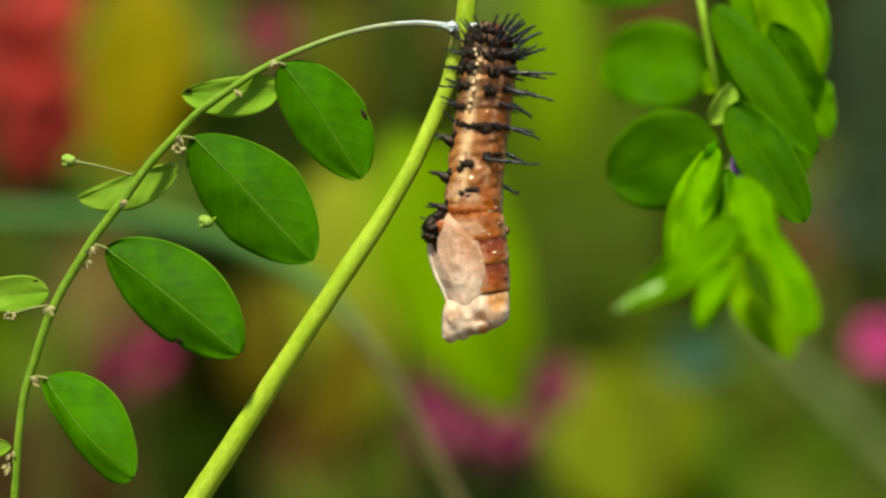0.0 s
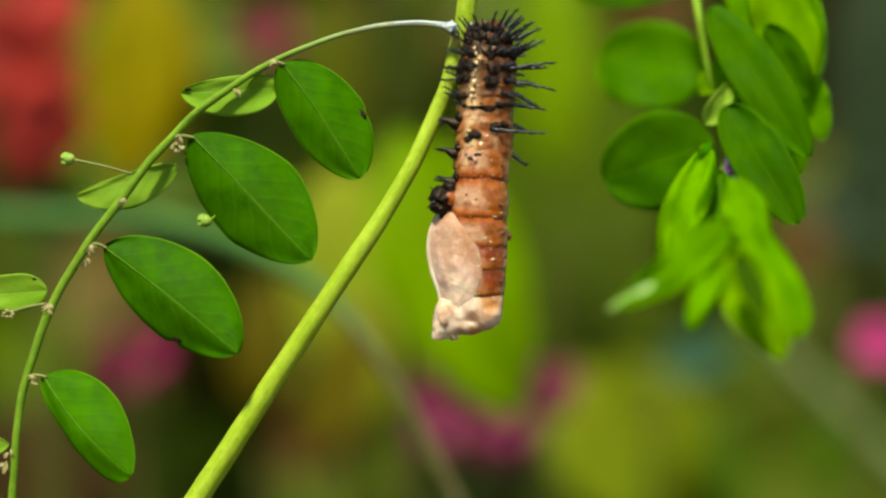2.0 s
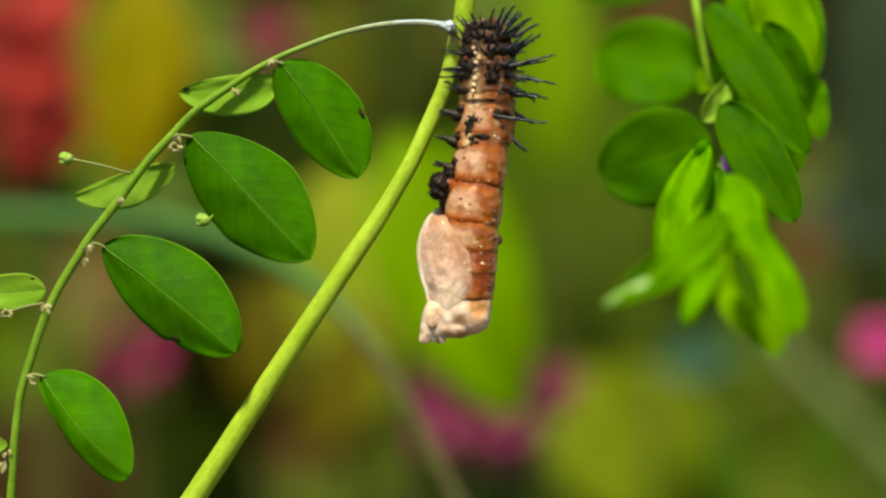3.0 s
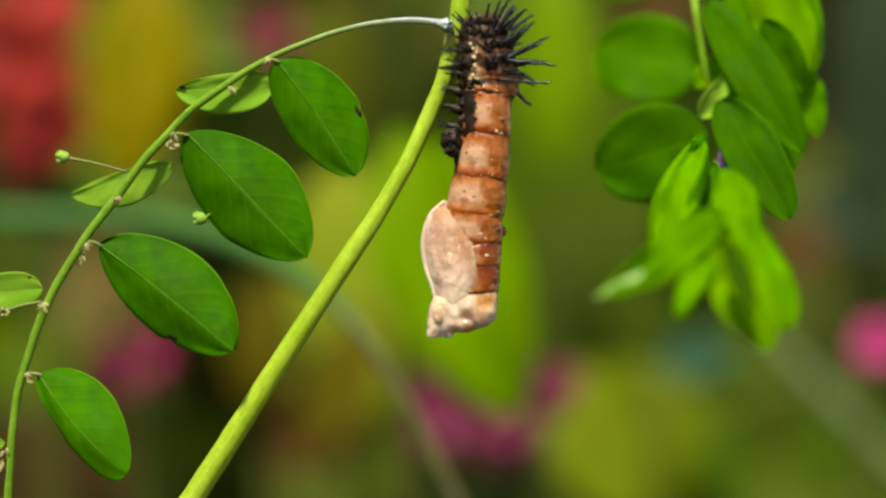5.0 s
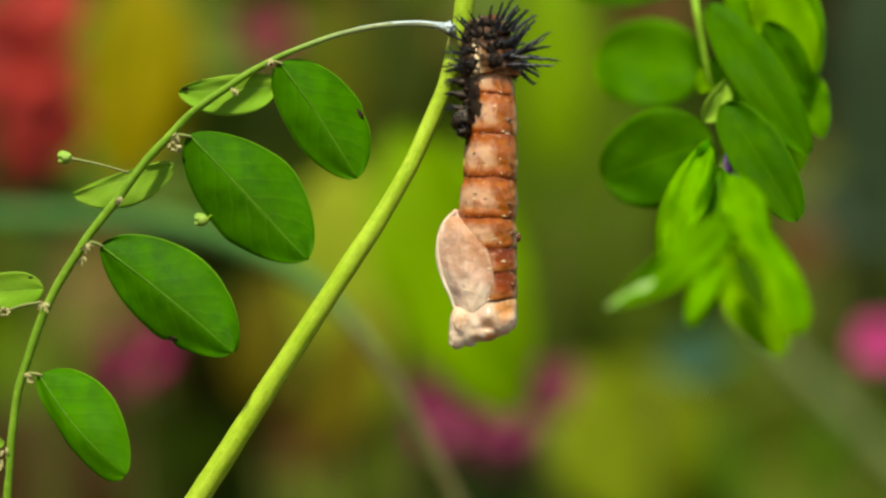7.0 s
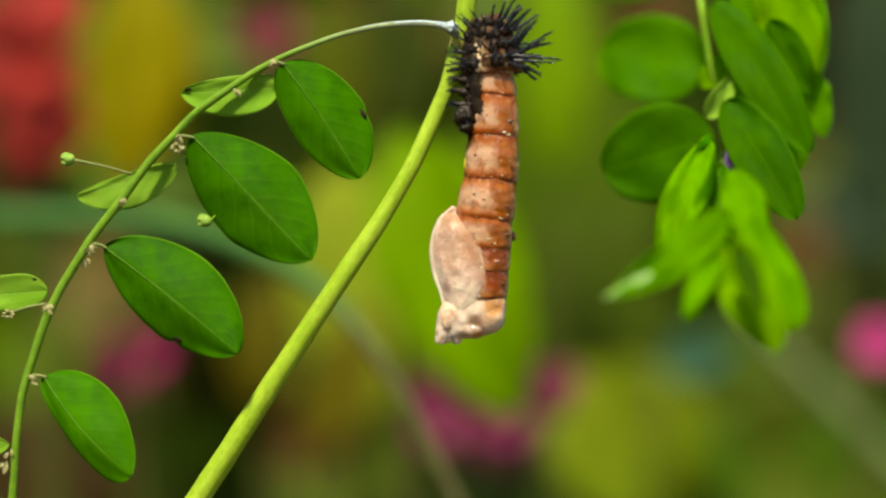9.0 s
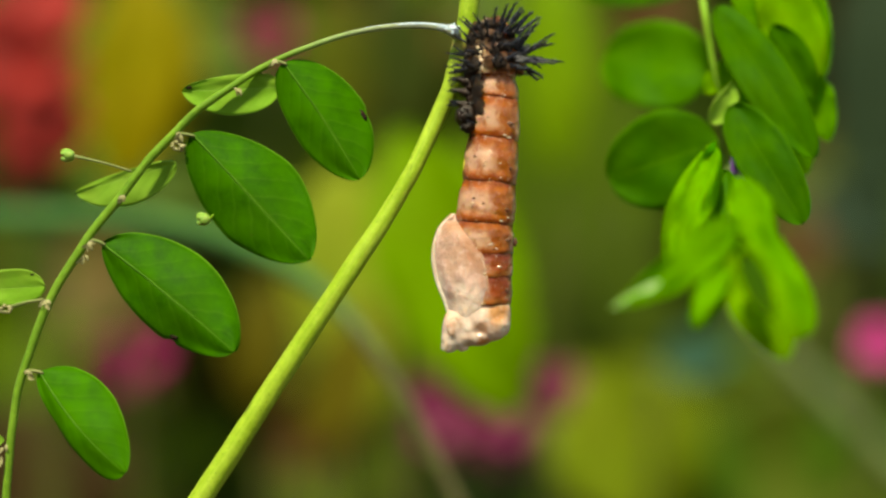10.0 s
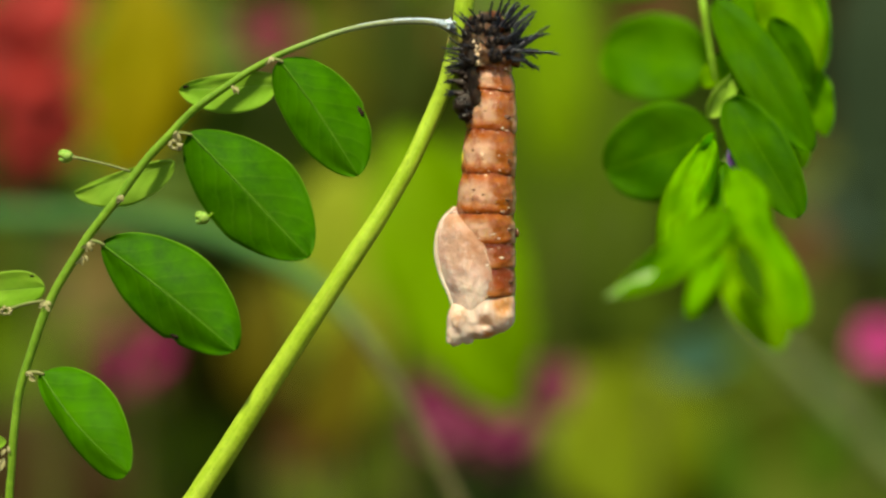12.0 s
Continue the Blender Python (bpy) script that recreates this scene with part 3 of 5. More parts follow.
far_flower(856, 730, 280, 230, 0.27, (0.205, 0.026, 0.085), "magenta flower low in the bed", 14)
far_flower(1552, 614, 84, 104, 0.27, (0.74, 0.06, 0.36), "bright pink flower, out of focus", 12)
far_flower(468, 58, 110, 130, 0.4, (0.34, 0.02, 0.1), "dark wine-red flower in shade", 8)
far_flower(972, 678, 110, 130, 0.25, (0.24, 0.03, 0.1), "dusky pink flower behind leaves", 8)


def grass_blade(points, color, label, dry=None):
    mat = stem_material("grass_stalk", tuple(0.7 * c for c in color), tuple(1.2 * c for c in color), 30.0, other=dry)
    q = [(*P(x, y, d), r * U * (REACH + d) / REACH) for x, y, d, r in points]
    x, y, z, r = q[-1]
    q.append((x + 0.012, y + 0.005, 0.12, r * 1.1))
    q.append((x + 0.015, y + 0.01, 0.0, r * 1.2))
    top = empty("grass_stalk", label, "grass", "grass stalks in the bed", at=(x + 0.015, y + 0.01, 0))
    o = top.location
    part("stalk", tube([(a - o.x, b - o.y, c - o.z, r) for a, b, c, r in q], 8), mat, top)


grass_blade([(-420, 520, 0.18, 12), (-150, 400, 0.17, 20), (120, 388, 0.16, 22), (330, 404, 0.14, 21), (500, 470, 0.11, 18), (610, 555, 0.085, 15), (700, 680, 0.08, 13), (765, 800, 0.08, 12), (815, 900, 0.08, 12), (870, 1040, 0.08, 12), (930, 1250, 0.09, 12)], (0.048, 0.145, 0.036), "bluish green grass stalk arching over, out of focus", ((0.11, 0.075, 0.038), [(0.36, 0.0), (0.48, 0.8), (1.0, 0.9)]))
grass_blade([(1310, 540, 0.3, 10), (1400, 640, 0.3, 20), (1490, 730, 0.3, 22), (1600, 840, 0.3, 23), (1720, 960, 0.3, 26), (1800, 1150, 0.3, 26)], (0.13, 0.175, 0.07), "grey green stalk, out of focus")


# ---- the plant that carries the pupa ----
BRANCH_PARTS = []     # what swings with the side branch


def vine():
    top = empty("vine", "lime green vine stem with a leafy side branch", "plant", at=P(795, 45))
    o = top.location.copy()

    def at(x, y, deep=0.0):
        return P(x, y, deep) - o

    def rod(points):
        return [(*at(x, y, d), r * U) for x, y, d, r in points]

    def twig(ob):
        BRANCH_PARTS.append(ob)
        return ob
    low = P(-52, 1560, 0.002) - o
    trunk = rod([(868, -420, 0.004, 3), (858, -250, 0.003, 12), (842, -70, 0.002, 17), (828, 0, 0.002, 17.5), (822, 45, 0.002, 17.5), (812, 75, 0.002, 15.5), (806, 100, 0.002, 15), (794, 150, 0.002, 15), (773, 200, 0.002, 15), (750.5, 250, 0.0015, 14.8), (726.5, 300, 0.001, 14.8), (697.5, 350, 0.0008, 15.2), (667, 400, 0.0005, 16.2), (633, 450, 0.0003, 17.5), (600, 500, 0, 17.2), (567, 550, 0, 17.6), (534, 600, 0, 18.2), (470, 697, 0, 19), (404, 800, 0, 20), (350, 882, 0, 20.5), (270, 1004, 0, 23), (118, 1250, 0.001, 28)])
    trunk += [(*low, 30 * U), (low.x - 0.015, 0.006, -o.z + 0.12, 32 * U), (low.x - 0.02, 0.008, -o.z - 0.003, 36 * U)]
    part("stem", tube(trunk, 20, 8, 0.04), STEM, top, "lime green main stem")
    arch = rod([(806, 58, 0.001, 9), (797, 52, 0, 9), (780, 46, 0, 6.5), (745, 42.5, 0, 5.8), (700, 44, 0, 5.4), (650, 51.5, 0, 5), (600, 64, 0, 5), (550, 82, 0, 5.2), (500, 103, 0, 5.6), (450, 130, 0, 6.2), (406, 160, 0, 6.6), (355, 196, 0, 7), (330, 220, 0, 7.2), (305, 247, 0, 7.4), (271, 283, 0, 7.6), (247, 314, 0, 7.8), (223, 348, 0, 8), (197, 382, 0, 8), (169, 418, 0, 8), (146, 454, 0, 8), (113, 508, 0, 8), (93, 548, 0, 8), (78, 585, 0, 7.8), (64, 628, 0, 7.8), (54, 660, 0, 7.6), (43, 700, 0, 7.4), (36, 750, 0, 7.2), (31, 800, 0, 7.2), (28, 850, 0, 7), (26, 900, 0, 7), (30, 1020, 0, 6), (50, 1120, 0, 2)])
    twig(part("branch", tube(arch, 12, 6, 0.1), BRANCH, top, "thin green side branch, silvery near the joint"))

    def lf(x0, y0, x1, y1, w, mat=LEAF, d0=0.0, d1=0.0, roll=0.0, label="", scar=None, **k):
        if "sides" in k:
            k["sides"] = tuple((q[0] * U / math.cos(radians(roll)), *q[1:]) for q in k["sides"])
        k["bow"] = k.get("bow", 0) * U
        ob = twig(blade("leaf", top, at(x0, y0, d0), at(x1, y1, d1), w * U, mat, roll, label, nu=30, nv=16, **k))
        ln = (at(x1, y1, d1) - at(x0, y0, d0)).length
        if mat is LEAF:
            midrib(ob, ln, w * U, **k)
        if scar:
            lay = leaf_sheet(ln, w * U, **k)
            u, v, sx, sy = scar
            s = part("leaf_scar", lump((sx * U, sy * U, 1.2 * U), 0.7, 2.4, int(x0), 3), SCAR, ob, "dry brown nick in the margin")
            s.location = lay(u, v)
        return ob
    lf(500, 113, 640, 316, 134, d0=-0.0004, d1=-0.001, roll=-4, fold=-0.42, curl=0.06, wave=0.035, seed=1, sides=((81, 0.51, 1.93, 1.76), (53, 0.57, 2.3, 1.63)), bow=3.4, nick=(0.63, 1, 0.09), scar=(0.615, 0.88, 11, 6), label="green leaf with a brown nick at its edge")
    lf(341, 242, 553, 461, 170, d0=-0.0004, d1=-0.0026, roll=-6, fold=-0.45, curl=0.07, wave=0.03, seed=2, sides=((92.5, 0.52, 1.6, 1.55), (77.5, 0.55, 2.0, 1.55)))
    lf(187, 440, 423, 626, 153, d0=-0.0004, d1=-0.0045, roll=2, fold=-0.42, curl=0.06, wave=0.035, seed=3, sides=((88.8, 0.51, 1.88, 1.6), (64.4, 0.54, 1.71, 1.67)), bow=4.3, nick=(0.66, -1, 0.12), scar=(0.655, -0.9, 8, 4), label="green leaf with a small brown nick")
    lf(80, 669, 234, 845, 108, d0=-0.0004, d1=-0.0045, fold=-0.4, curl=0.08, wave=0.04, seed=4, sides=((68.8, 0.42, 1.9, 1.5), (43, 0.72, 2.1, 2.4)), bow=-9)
    lf(494, 156, 323, 167, 73, LEAF_PALE, 0.0005, 0.0016, -4, "pale green leaf seen from below", fold=0.22, curl=-0.06, wave=0.04, seed=5, sides=((46.7, 0.5, 2.3, 1.6), (25.5, 0.3, 3.0, 1.9)), scar=(0.93, -0.5, 5, 3))
    lf(314, 296, 139, 350, 62, LEAF_PALE, 0.001, 0.004, -8, "pale green leaf seen from below", fold=0.22, curl=-0.06, wave=0.04, seed=6, sides=((49, 0.5, 1.75, 1.7), (13.5, 0.3, 2.6, 2.2)))
    lf(86, 517, -80, 530, 66, LEAF_PALE, 0.001, 0.003, 0, "pale green leaf seen from below", fold=0.2, curl=-0.08, wave=0.03, seed=7, sides=((31, 0.4, 2.3, 2.0), (33.8, 0.3, 1.95, 1.9)), scar=(0.12, -0.8, 4, 2))
    lf(20, 790, -90, 800, 44, LEAF_PALE, 0.001, 0.003, 0, "pale green leaf seen from below", fold=0.15, curl=-0.08, wave=0.02, seed=8)
    # leaf stalks
    for x0, y0, x1, y1 in ((484, 112, 506, 116), (314, 244, 346, 246), (166, 434, 192, 442), (58, 668, 86, 671), (24, 556, 84, 541)):
        twig(part("leaf_stalk", tube(rod([(x0, y0, 0, 3.6), ((x0 + x1) / 2, (y0 + y1) / 2 - 2, -0.0005, 3.0), (x1, y1, -0.0006, 2.4)]), 8, 4, 0.2), HAIRLINE, top))
    # stipules: thin dry scales at the nodes
    rng = random.Random(3)
    for x, y, n in ((481, 112, 5), (318, 243, 6), (165, 437, 6), (154, 464, 4), (88, 545, 5), (222, 350, 3), (418, 156, 3), (18, 822, 5), (58, 672, 4), (22, 800, 3)):
        bm = bmesh.new()
        for i in range(n):
            lay = leaf_sheet(rng.uniform(10, 17) * U, rng.uniform(5, 8) * U, fold=0.5, curl=0.3, seed=i + x)
            m = pose(rng.uniform(-4, 4) * U, rng.uniform(-6, 0) * U, rng.uniform(-6, 6) * U, rng.uniform(40, 120), rng.uniform(20, 160), rng.uniform(-35, 35))
            grid = [[bm.verts.new(m @ lay(0.03 + 0.94 * a / 5, b - 1)) for b in range(3)] for a in range(6)]
            for a in range(5):
                for b in range(2):
                    bm.faces.new((grid[a][b], grid[a + 1][b], grid[a + 1][b + 1], grid[a][b + 1]))
        twig(part("stipule", bm, STIPULE, top, "cream dry scale at a node")).location = at(x, y, -0.0005)
    # tiny cream flowers under two nodes
    for x, y, n in ((314, 265, 8), (18, 560, 7)):
        bm = bmesh.new()
        for i in range(n):
            f = 2 * math.pi * i / n
            k = rng.uniform(0.7, 1.3)
            lump((4.2 * U * k, 3 * U, 3.4 * U * k), 0.5, 1.8, i, 2, bm, (9 * U * math.cos(f) * k, rng.uniform(-5, 2) * U, 6 * U * math.sin(f) * k))
        twig(part("tiny_flower", bm, STIPULE, top, "tiny cream flower at a node")).location = at(x, y, -0.0005)
    # flower buds on stalks
    for x0, y0, x1, y1, r in ((236, 311, 132, 286, 2.6), (397, 372, 374, 394, 2.6)):
        twig(part("bud_stalk", tube(rod([(x0, y0, 0, r), ((x0 + x1) / 2, (y0 + y1) / 2 - 2, -0.0004, r * 0.8), (x1, y1, 0, r * 1.3)]), 6, 5), HAIRLINE if x1 < 200 else TWIG, top))
        bm = bmesh.new()
        lump((11 * U, 11 * U, 11 * U), 0.15, 2, int(x1), 3, bm)
        for i in range(5):
            f = 2 * math.pi * i / 5
            lump((7 * U, 3.2 * U, 4.5 * U), 0.3, 2, i, 2, bm, (-7 * U, 7.5 * U * math.sin(f), 8 * U * math.cos(f)))
        twig(part("bud", bm, BUD, top, "small pale green flower bud")).location = at(x1 - 8, y1 - 1)
    # silk pad round the joint
    for x, y, lumps in ((791, 46, ((0, 0, 19, 7, 6), (8, 3, 9, 9, 10), (-10, -2, 14, 6, 4.5))), (848, 49, ((0, 0, 17, 8, 5), (-8, -3, 10, 7, 5), (10, 3, 9, 6, 4)))):
        bm = bmesh.new()
        for i, (ax, ay, rx, ry, rz) in enumerate(lumps):
            lump((rx * U, ry * U, rz * U), 0.45, 1.6, i + x, 4, bm, (ax * U, 0, -ay * U))
        part("silk_pad", bm, SILK_OR_SHINE, top, "bluish white silk wound round the joint").location = at(x, y, -0.0001)
    # thin pale strands added as the highlight along the branch's upper side
    for dy, dz, x0 in ((-3.6, -2.0, 590), (-2.4, -4.2, 690)):
        run = [(x, y, r) for x, y, r in ((800, 49, 2.4), (780, 44.5, 2.2), (745, 42, 1.9), (700, 44, 1.7), (650, 51.5, 1.4), (620, 59, 1.0), (590, 67, 0.5)) if x >= x0 - 20]
        twig(part("silk_strand", tube([(*at(x, y + dy, dz * U), r * U) for x, y, r in run], 8, 6, 0.3), SILK_OR_SHINE, top, "bluish white highlight along the top of the branch"))
    return top


VINE = vine()


# ---- the leafy sprig behind ----
def sprig():
    top = empty("leafy_sprig", "hanging green sprig with rounded leaves, slightly out of focus", "plant", at=P(1240, 0, 0.02))
    o = top.location.copy()

    def at(x, y, d=0.02):
        return P(x, y, d) - o

    def away(y):
        """How much nearer the hanging end is."""
        return -0.042 * min(max((y - 300) / 100, 0.0), 1.0)
    k = (REACH + 0.02) / REACH * U
    stem = [(*at(x, y, d + away(y) * (y < 500)), 0.8 * r * k) for x, y, d, r in ((1292, 450, 0.021, 4), (1296, 385, 0.021, 5.5), (1290, 300, 0.02, 6.5), (1282, 225, 0.018, 6), (1268, 150, 0.016, 6.5), (1254, 85, 0.016, 7.5), (1244, 25, 0.016, 8.5), (1236, -40, 0.018, 9), (1235, -200, 0.02, 9), (1300, -360, 0.022, 10), (1480, -400, 0.025, 10), (1680, -250, 0.028, 11), (1800, 200, 0.03, 12), (1860, 1200, 0.03, 14))]
    x, y, z, r = stem[-1]
    stem += [(x + 0.004, y, -o.z + 0.1, 16 * k), (x + 0.006, y, -o.z - 0.003, 19 * k)]
    part("stem", tube(stem, 10, 6, 0.05), TWIG, top, "thin green stem arching over")

    def lf(x0, y0, x1, y1, w, d0, d1, mat=LEAF_SHADE, roll=0.0, label="", **s):
        if "sides" in s:
            s["sides"] = tuple((q[0] * U * (REACH + d1 + away((y0 + y1) / 2)) / REACH, *q[1:]) for q in s["sides"])
            s["bow"] = s.get("bow", 0) * U
        e = away((y0 + y1) / 2)
        return blade("leaf", top, at(x0, y0, d0 + e), at(x1, y1, d1 + e), w * U * (REACH + d1 + e) / REACH, mat, roll, label, **s)
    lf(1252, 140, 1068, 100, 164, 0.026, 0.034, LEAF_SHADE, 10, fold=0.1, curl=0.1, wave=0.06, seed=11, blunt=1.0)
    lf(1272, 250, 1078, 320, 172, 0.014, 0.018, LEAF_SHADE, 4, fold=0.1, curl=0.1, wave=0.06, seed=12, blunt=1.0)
    lf(1266, 262, 1192, 470, 96, 0.022, 0.016, LEAF_LIME, 12, fold=0.16, curl=0.16, wave=0.22, seed=13, sides=((36, 0.4, 1.8, 1.5), (44, 0.62, 1.7, 1.5)))
    lf(1286, 300, 1228, 446, 84, 0.027, 0.023, LEAF_SHADE, 5, fold=0.1, curl=0.1, wave=0.1, seed=43)
    lf(1300, 392, 1090, 548, 90, 0.0185, 0.0135, LEAF_LIME, 10, fold=0.1, curl=-0.12, wave=0.1, seed=14, sides=((50, 0.42, 2.0, 1.4), (30, 0.25, 2.0, 1.15)), bow=8)
    lf(1174, 500, 1086, 550, 16, 0.0156, 0.0131, LEAF_TIP, 32, "whitish underside of a turned leaf tip", fold=0.2, curl=-0.1, widest=0.8, wave=0.05, seed=44)
    lf(1292, 442, 1234, 576, 52, 0.019, 0.014, LEAF_LIME, 25, fold=0.12, curl=0.05, wave=0.1, seed=15)
    lf(1310, 424, 1394, 634, 124, 0.019, 0.0135, LEAF_YELLOW, 4, fold=0.14, curl=0.05, wave=0.14, seed=16, sides=((46, 0.6, 1.9, 2.0), (60, 0.55, 1.8, 1.6)))
    lf(1344, 400, 1436, 590, 84, 0.021, 0.0165, LEAF_LIME, -4, fold=0.1, curl=0.1, wave=0.12, seed=36, sides=((38, 0.6, 1.9, 2.0), (42, 0.6, 1.9, 2.2)))
    # added dark blade: stands in for the shadow across the big leaf
    lf(1318, 448, 1374, 566, 46, 0.014, 0.0095, LEAF_SHADOW, 10, fold=0.2, curl=0.05, wave=0.08, seed=37)
    lf(1306, 312, 1362, 446, 78, 0.0175, 0.013, LEAF_LIME, 5, fold=0.1, curl=0.08, wave=0.12, seed=17)
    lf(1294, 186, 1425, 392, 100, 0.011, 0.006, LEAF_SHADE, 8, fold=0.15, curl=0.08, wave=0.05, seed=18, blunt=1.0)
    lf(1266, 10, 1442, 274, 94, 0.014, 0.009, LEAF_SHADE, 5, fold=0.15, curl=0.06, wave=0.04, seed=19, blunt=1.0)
    lf(1345, -60, 1442, 140, 116, 0.016, 0.016, LEAF_YELLOW, -10, fold=0.2, curl=0.06, wave=0.1, seed=20)
    lf(1412, -50, 1450, 140, 74, 0.021, 0.021, LEAF_LIME, 15, fold=0.2, curl=0.06, wave=0.1, seed=21)
    lf(1366, 40, 1440, 170, 70, 0.014, 0.014, LEAF_SHADE, 20, fold=0.2, curl=0.06, wave=0.08, seed=38)
    lf(1390, 150, 1428, 306, 60, 0.016, 0.015, LEAF_LIME, 0, fold=0.15, curl=0.06, wave=0.08, seed=22)
    lf(1425, 110, 1466, 246, 60, 0.019, 0.018, LEAF_LIME, 0, fold=0.1, curl=0.06, wave=0.08, seed=23)
    lf(1295, -40, 1352, 42, 60, 0.017, 0.017, LEAF_LIME, 0, fold=0.1, curl=0.06, wave=0.04, seed=24)
    lf(1215, -22, 1020, -8, 58, 0.034, 0.038, LEAF_SHADE, 0, fold=0.1, curl=0.06, wave=0.04, seed=25)
    lf(1248, 166, 1300, 104, 46, 0.0165, 0.0165, LEAF_YELLOW, -20, fold=0.2, curl=0.1, wave=0.06, seed=26)
    lf(1310, 120, 1300, 205, 50, 0.017, 0.017, LEAF_LIME, 10, fold=0.2, curl=0.1, wave=0.06, seed=27)
    lf(1282, 165, 1325, 192, 56, 0.019, 0.02, LEAF_LIME, 0, fold=0.2, curl=0.1, wave=0.06, seed=28)
    lf(1304, 136, 1258, 218, 44, 0.013, 0.011, YOUNG, -15, "pale green curled young leaf", fold=0.35, curl=0.25, wave=0.08, seed=29, sides=((19, 0.75, 1.6, 2.2), (24, 0.7, 1.35, 2.2)))
    petal = plain_material("petal_violet", (0.2, 0.08, 0.42), (0.36, 0.18, 0.6), 700.0, 0.5, share=0.3)
    for x1, y1, w in ((1328, 318, 30), (1300, 272, 26), (1312, 300, 34)):
        blade("petal", top, at(1302, 318, 0.01), at(x1, y1 - 6, 0.009), w * U, petal, 15, "small violet petal", fold=0.3, curl=0.2, nu=8, nv=6)
    part("calyx", lump((14 * U, 14 * U, 18 * U), 0.2, 2, 8), HAIRLINE, top, "greyish flower cup").location = at(1293, 312, 0.011)
    return top


SPRIG = sprig()


# ---- the pupa and the larval skin that slides off it ----
HANG = P(868, 60)
AXIS_Y = (40, 60, 95, 166, 236, 311, 381, 434, 523, 620)
AXIS_X = (868, 868, 876, 885, 888.5, 889, 886.5, 887.5, 889, 888)
GIRTH = (16, 24, 34, 42, 44.5, 47.5, 51, 49.5, 45, 40)


def axis(y):
    return float(np.interp(y, AXIS_Y, AXIS_X)), float(np.interp(y, AXIS_Y, GIRTH))


def local(x, y, deep=0.0):
    """A place on the hanging body, in metres from where it hangs; deep in plan units."""
    return Vector(((x - 868) * U, deep * U, (60 - y) * U))


def barrel(y0, y1, swell, over=6, sides=72, rows=22, wrinkle=0.04, seed=0):
    """One body ring between two heights, its origin in its own middle."""
    bm = bmesh.new()
    uvl = bm.loops.layers.uv.verify()
    ym = (y0 + y1) / 2
    org = local(axis(ym)[0], ym)
    rings = []
    for i in range(rows + 1):
        u = i / rows
        y = y0 - over + (y1 - y0 + over) * u
        x, r = axis(y)
        k = 1 + swell * math.sin(math.pi * min(1, u * 0.93 + 0.05)) - 0.045 * (1 - u) ** 3 - 0.035 * max(0, u - 0.9) / 0.1
        ring = []
        for j in range(sides):
            a = 2 * math.pi * j / sides
            q = Vector((math.cos(a), math.sin(a), 0))
            w = 1 + wrinkle * noise.fractal(q * 2.2 + Vector((0, 0, y * 0.05 + seed * 5)), 1.0, 2.0, 3)
            w += wrinkle * 0.22 * noise.fractal(q * 6.5 + Vector((seed * 2, 0, y * 0.16)), 1.0, 2.0, 3)
            w -= 0.006 * max(0, math.sin(y * 0.42 + 2.2 * noise.noise(q * 2 + Vector((0, 0, seed))))) ** 3
            rim = y + (2.4 * noise.noise(q * 3.3 + Vector((seed, 0, 0))) if i > rows - 4 else 0)
            ring.append(bm.verts.new(local(x + math.cos(a) * r * k * w, rim, -math.sin(a) * r * k * w * 0.95) - org))
        rings.append(ring)
    for i in range(rows):
        for j in range(sides):
            f = bm.faces.new((rings[i][j], rings[i + 1][j], rings[i + 1][(j + 1) % sides], rings[i][(j + 1) % sides]))
            for lp, (uu, vv) in zip(f.loops, ((i, j), (i + 1, j), (i + 1, j + 1), (i, j + 1))):
                lp[uvl].uv = (uu / rows, vv / sides)
    bm.faces.new(rings[0])
    bm.faces.new(rings[-1][::-1])
    return bm, org


PIECES = []          # part, its height on the body, its rest place


def settle(ob, y, org):
    PIECES.append((ob, y, org))
    ob.location = org
    return ob


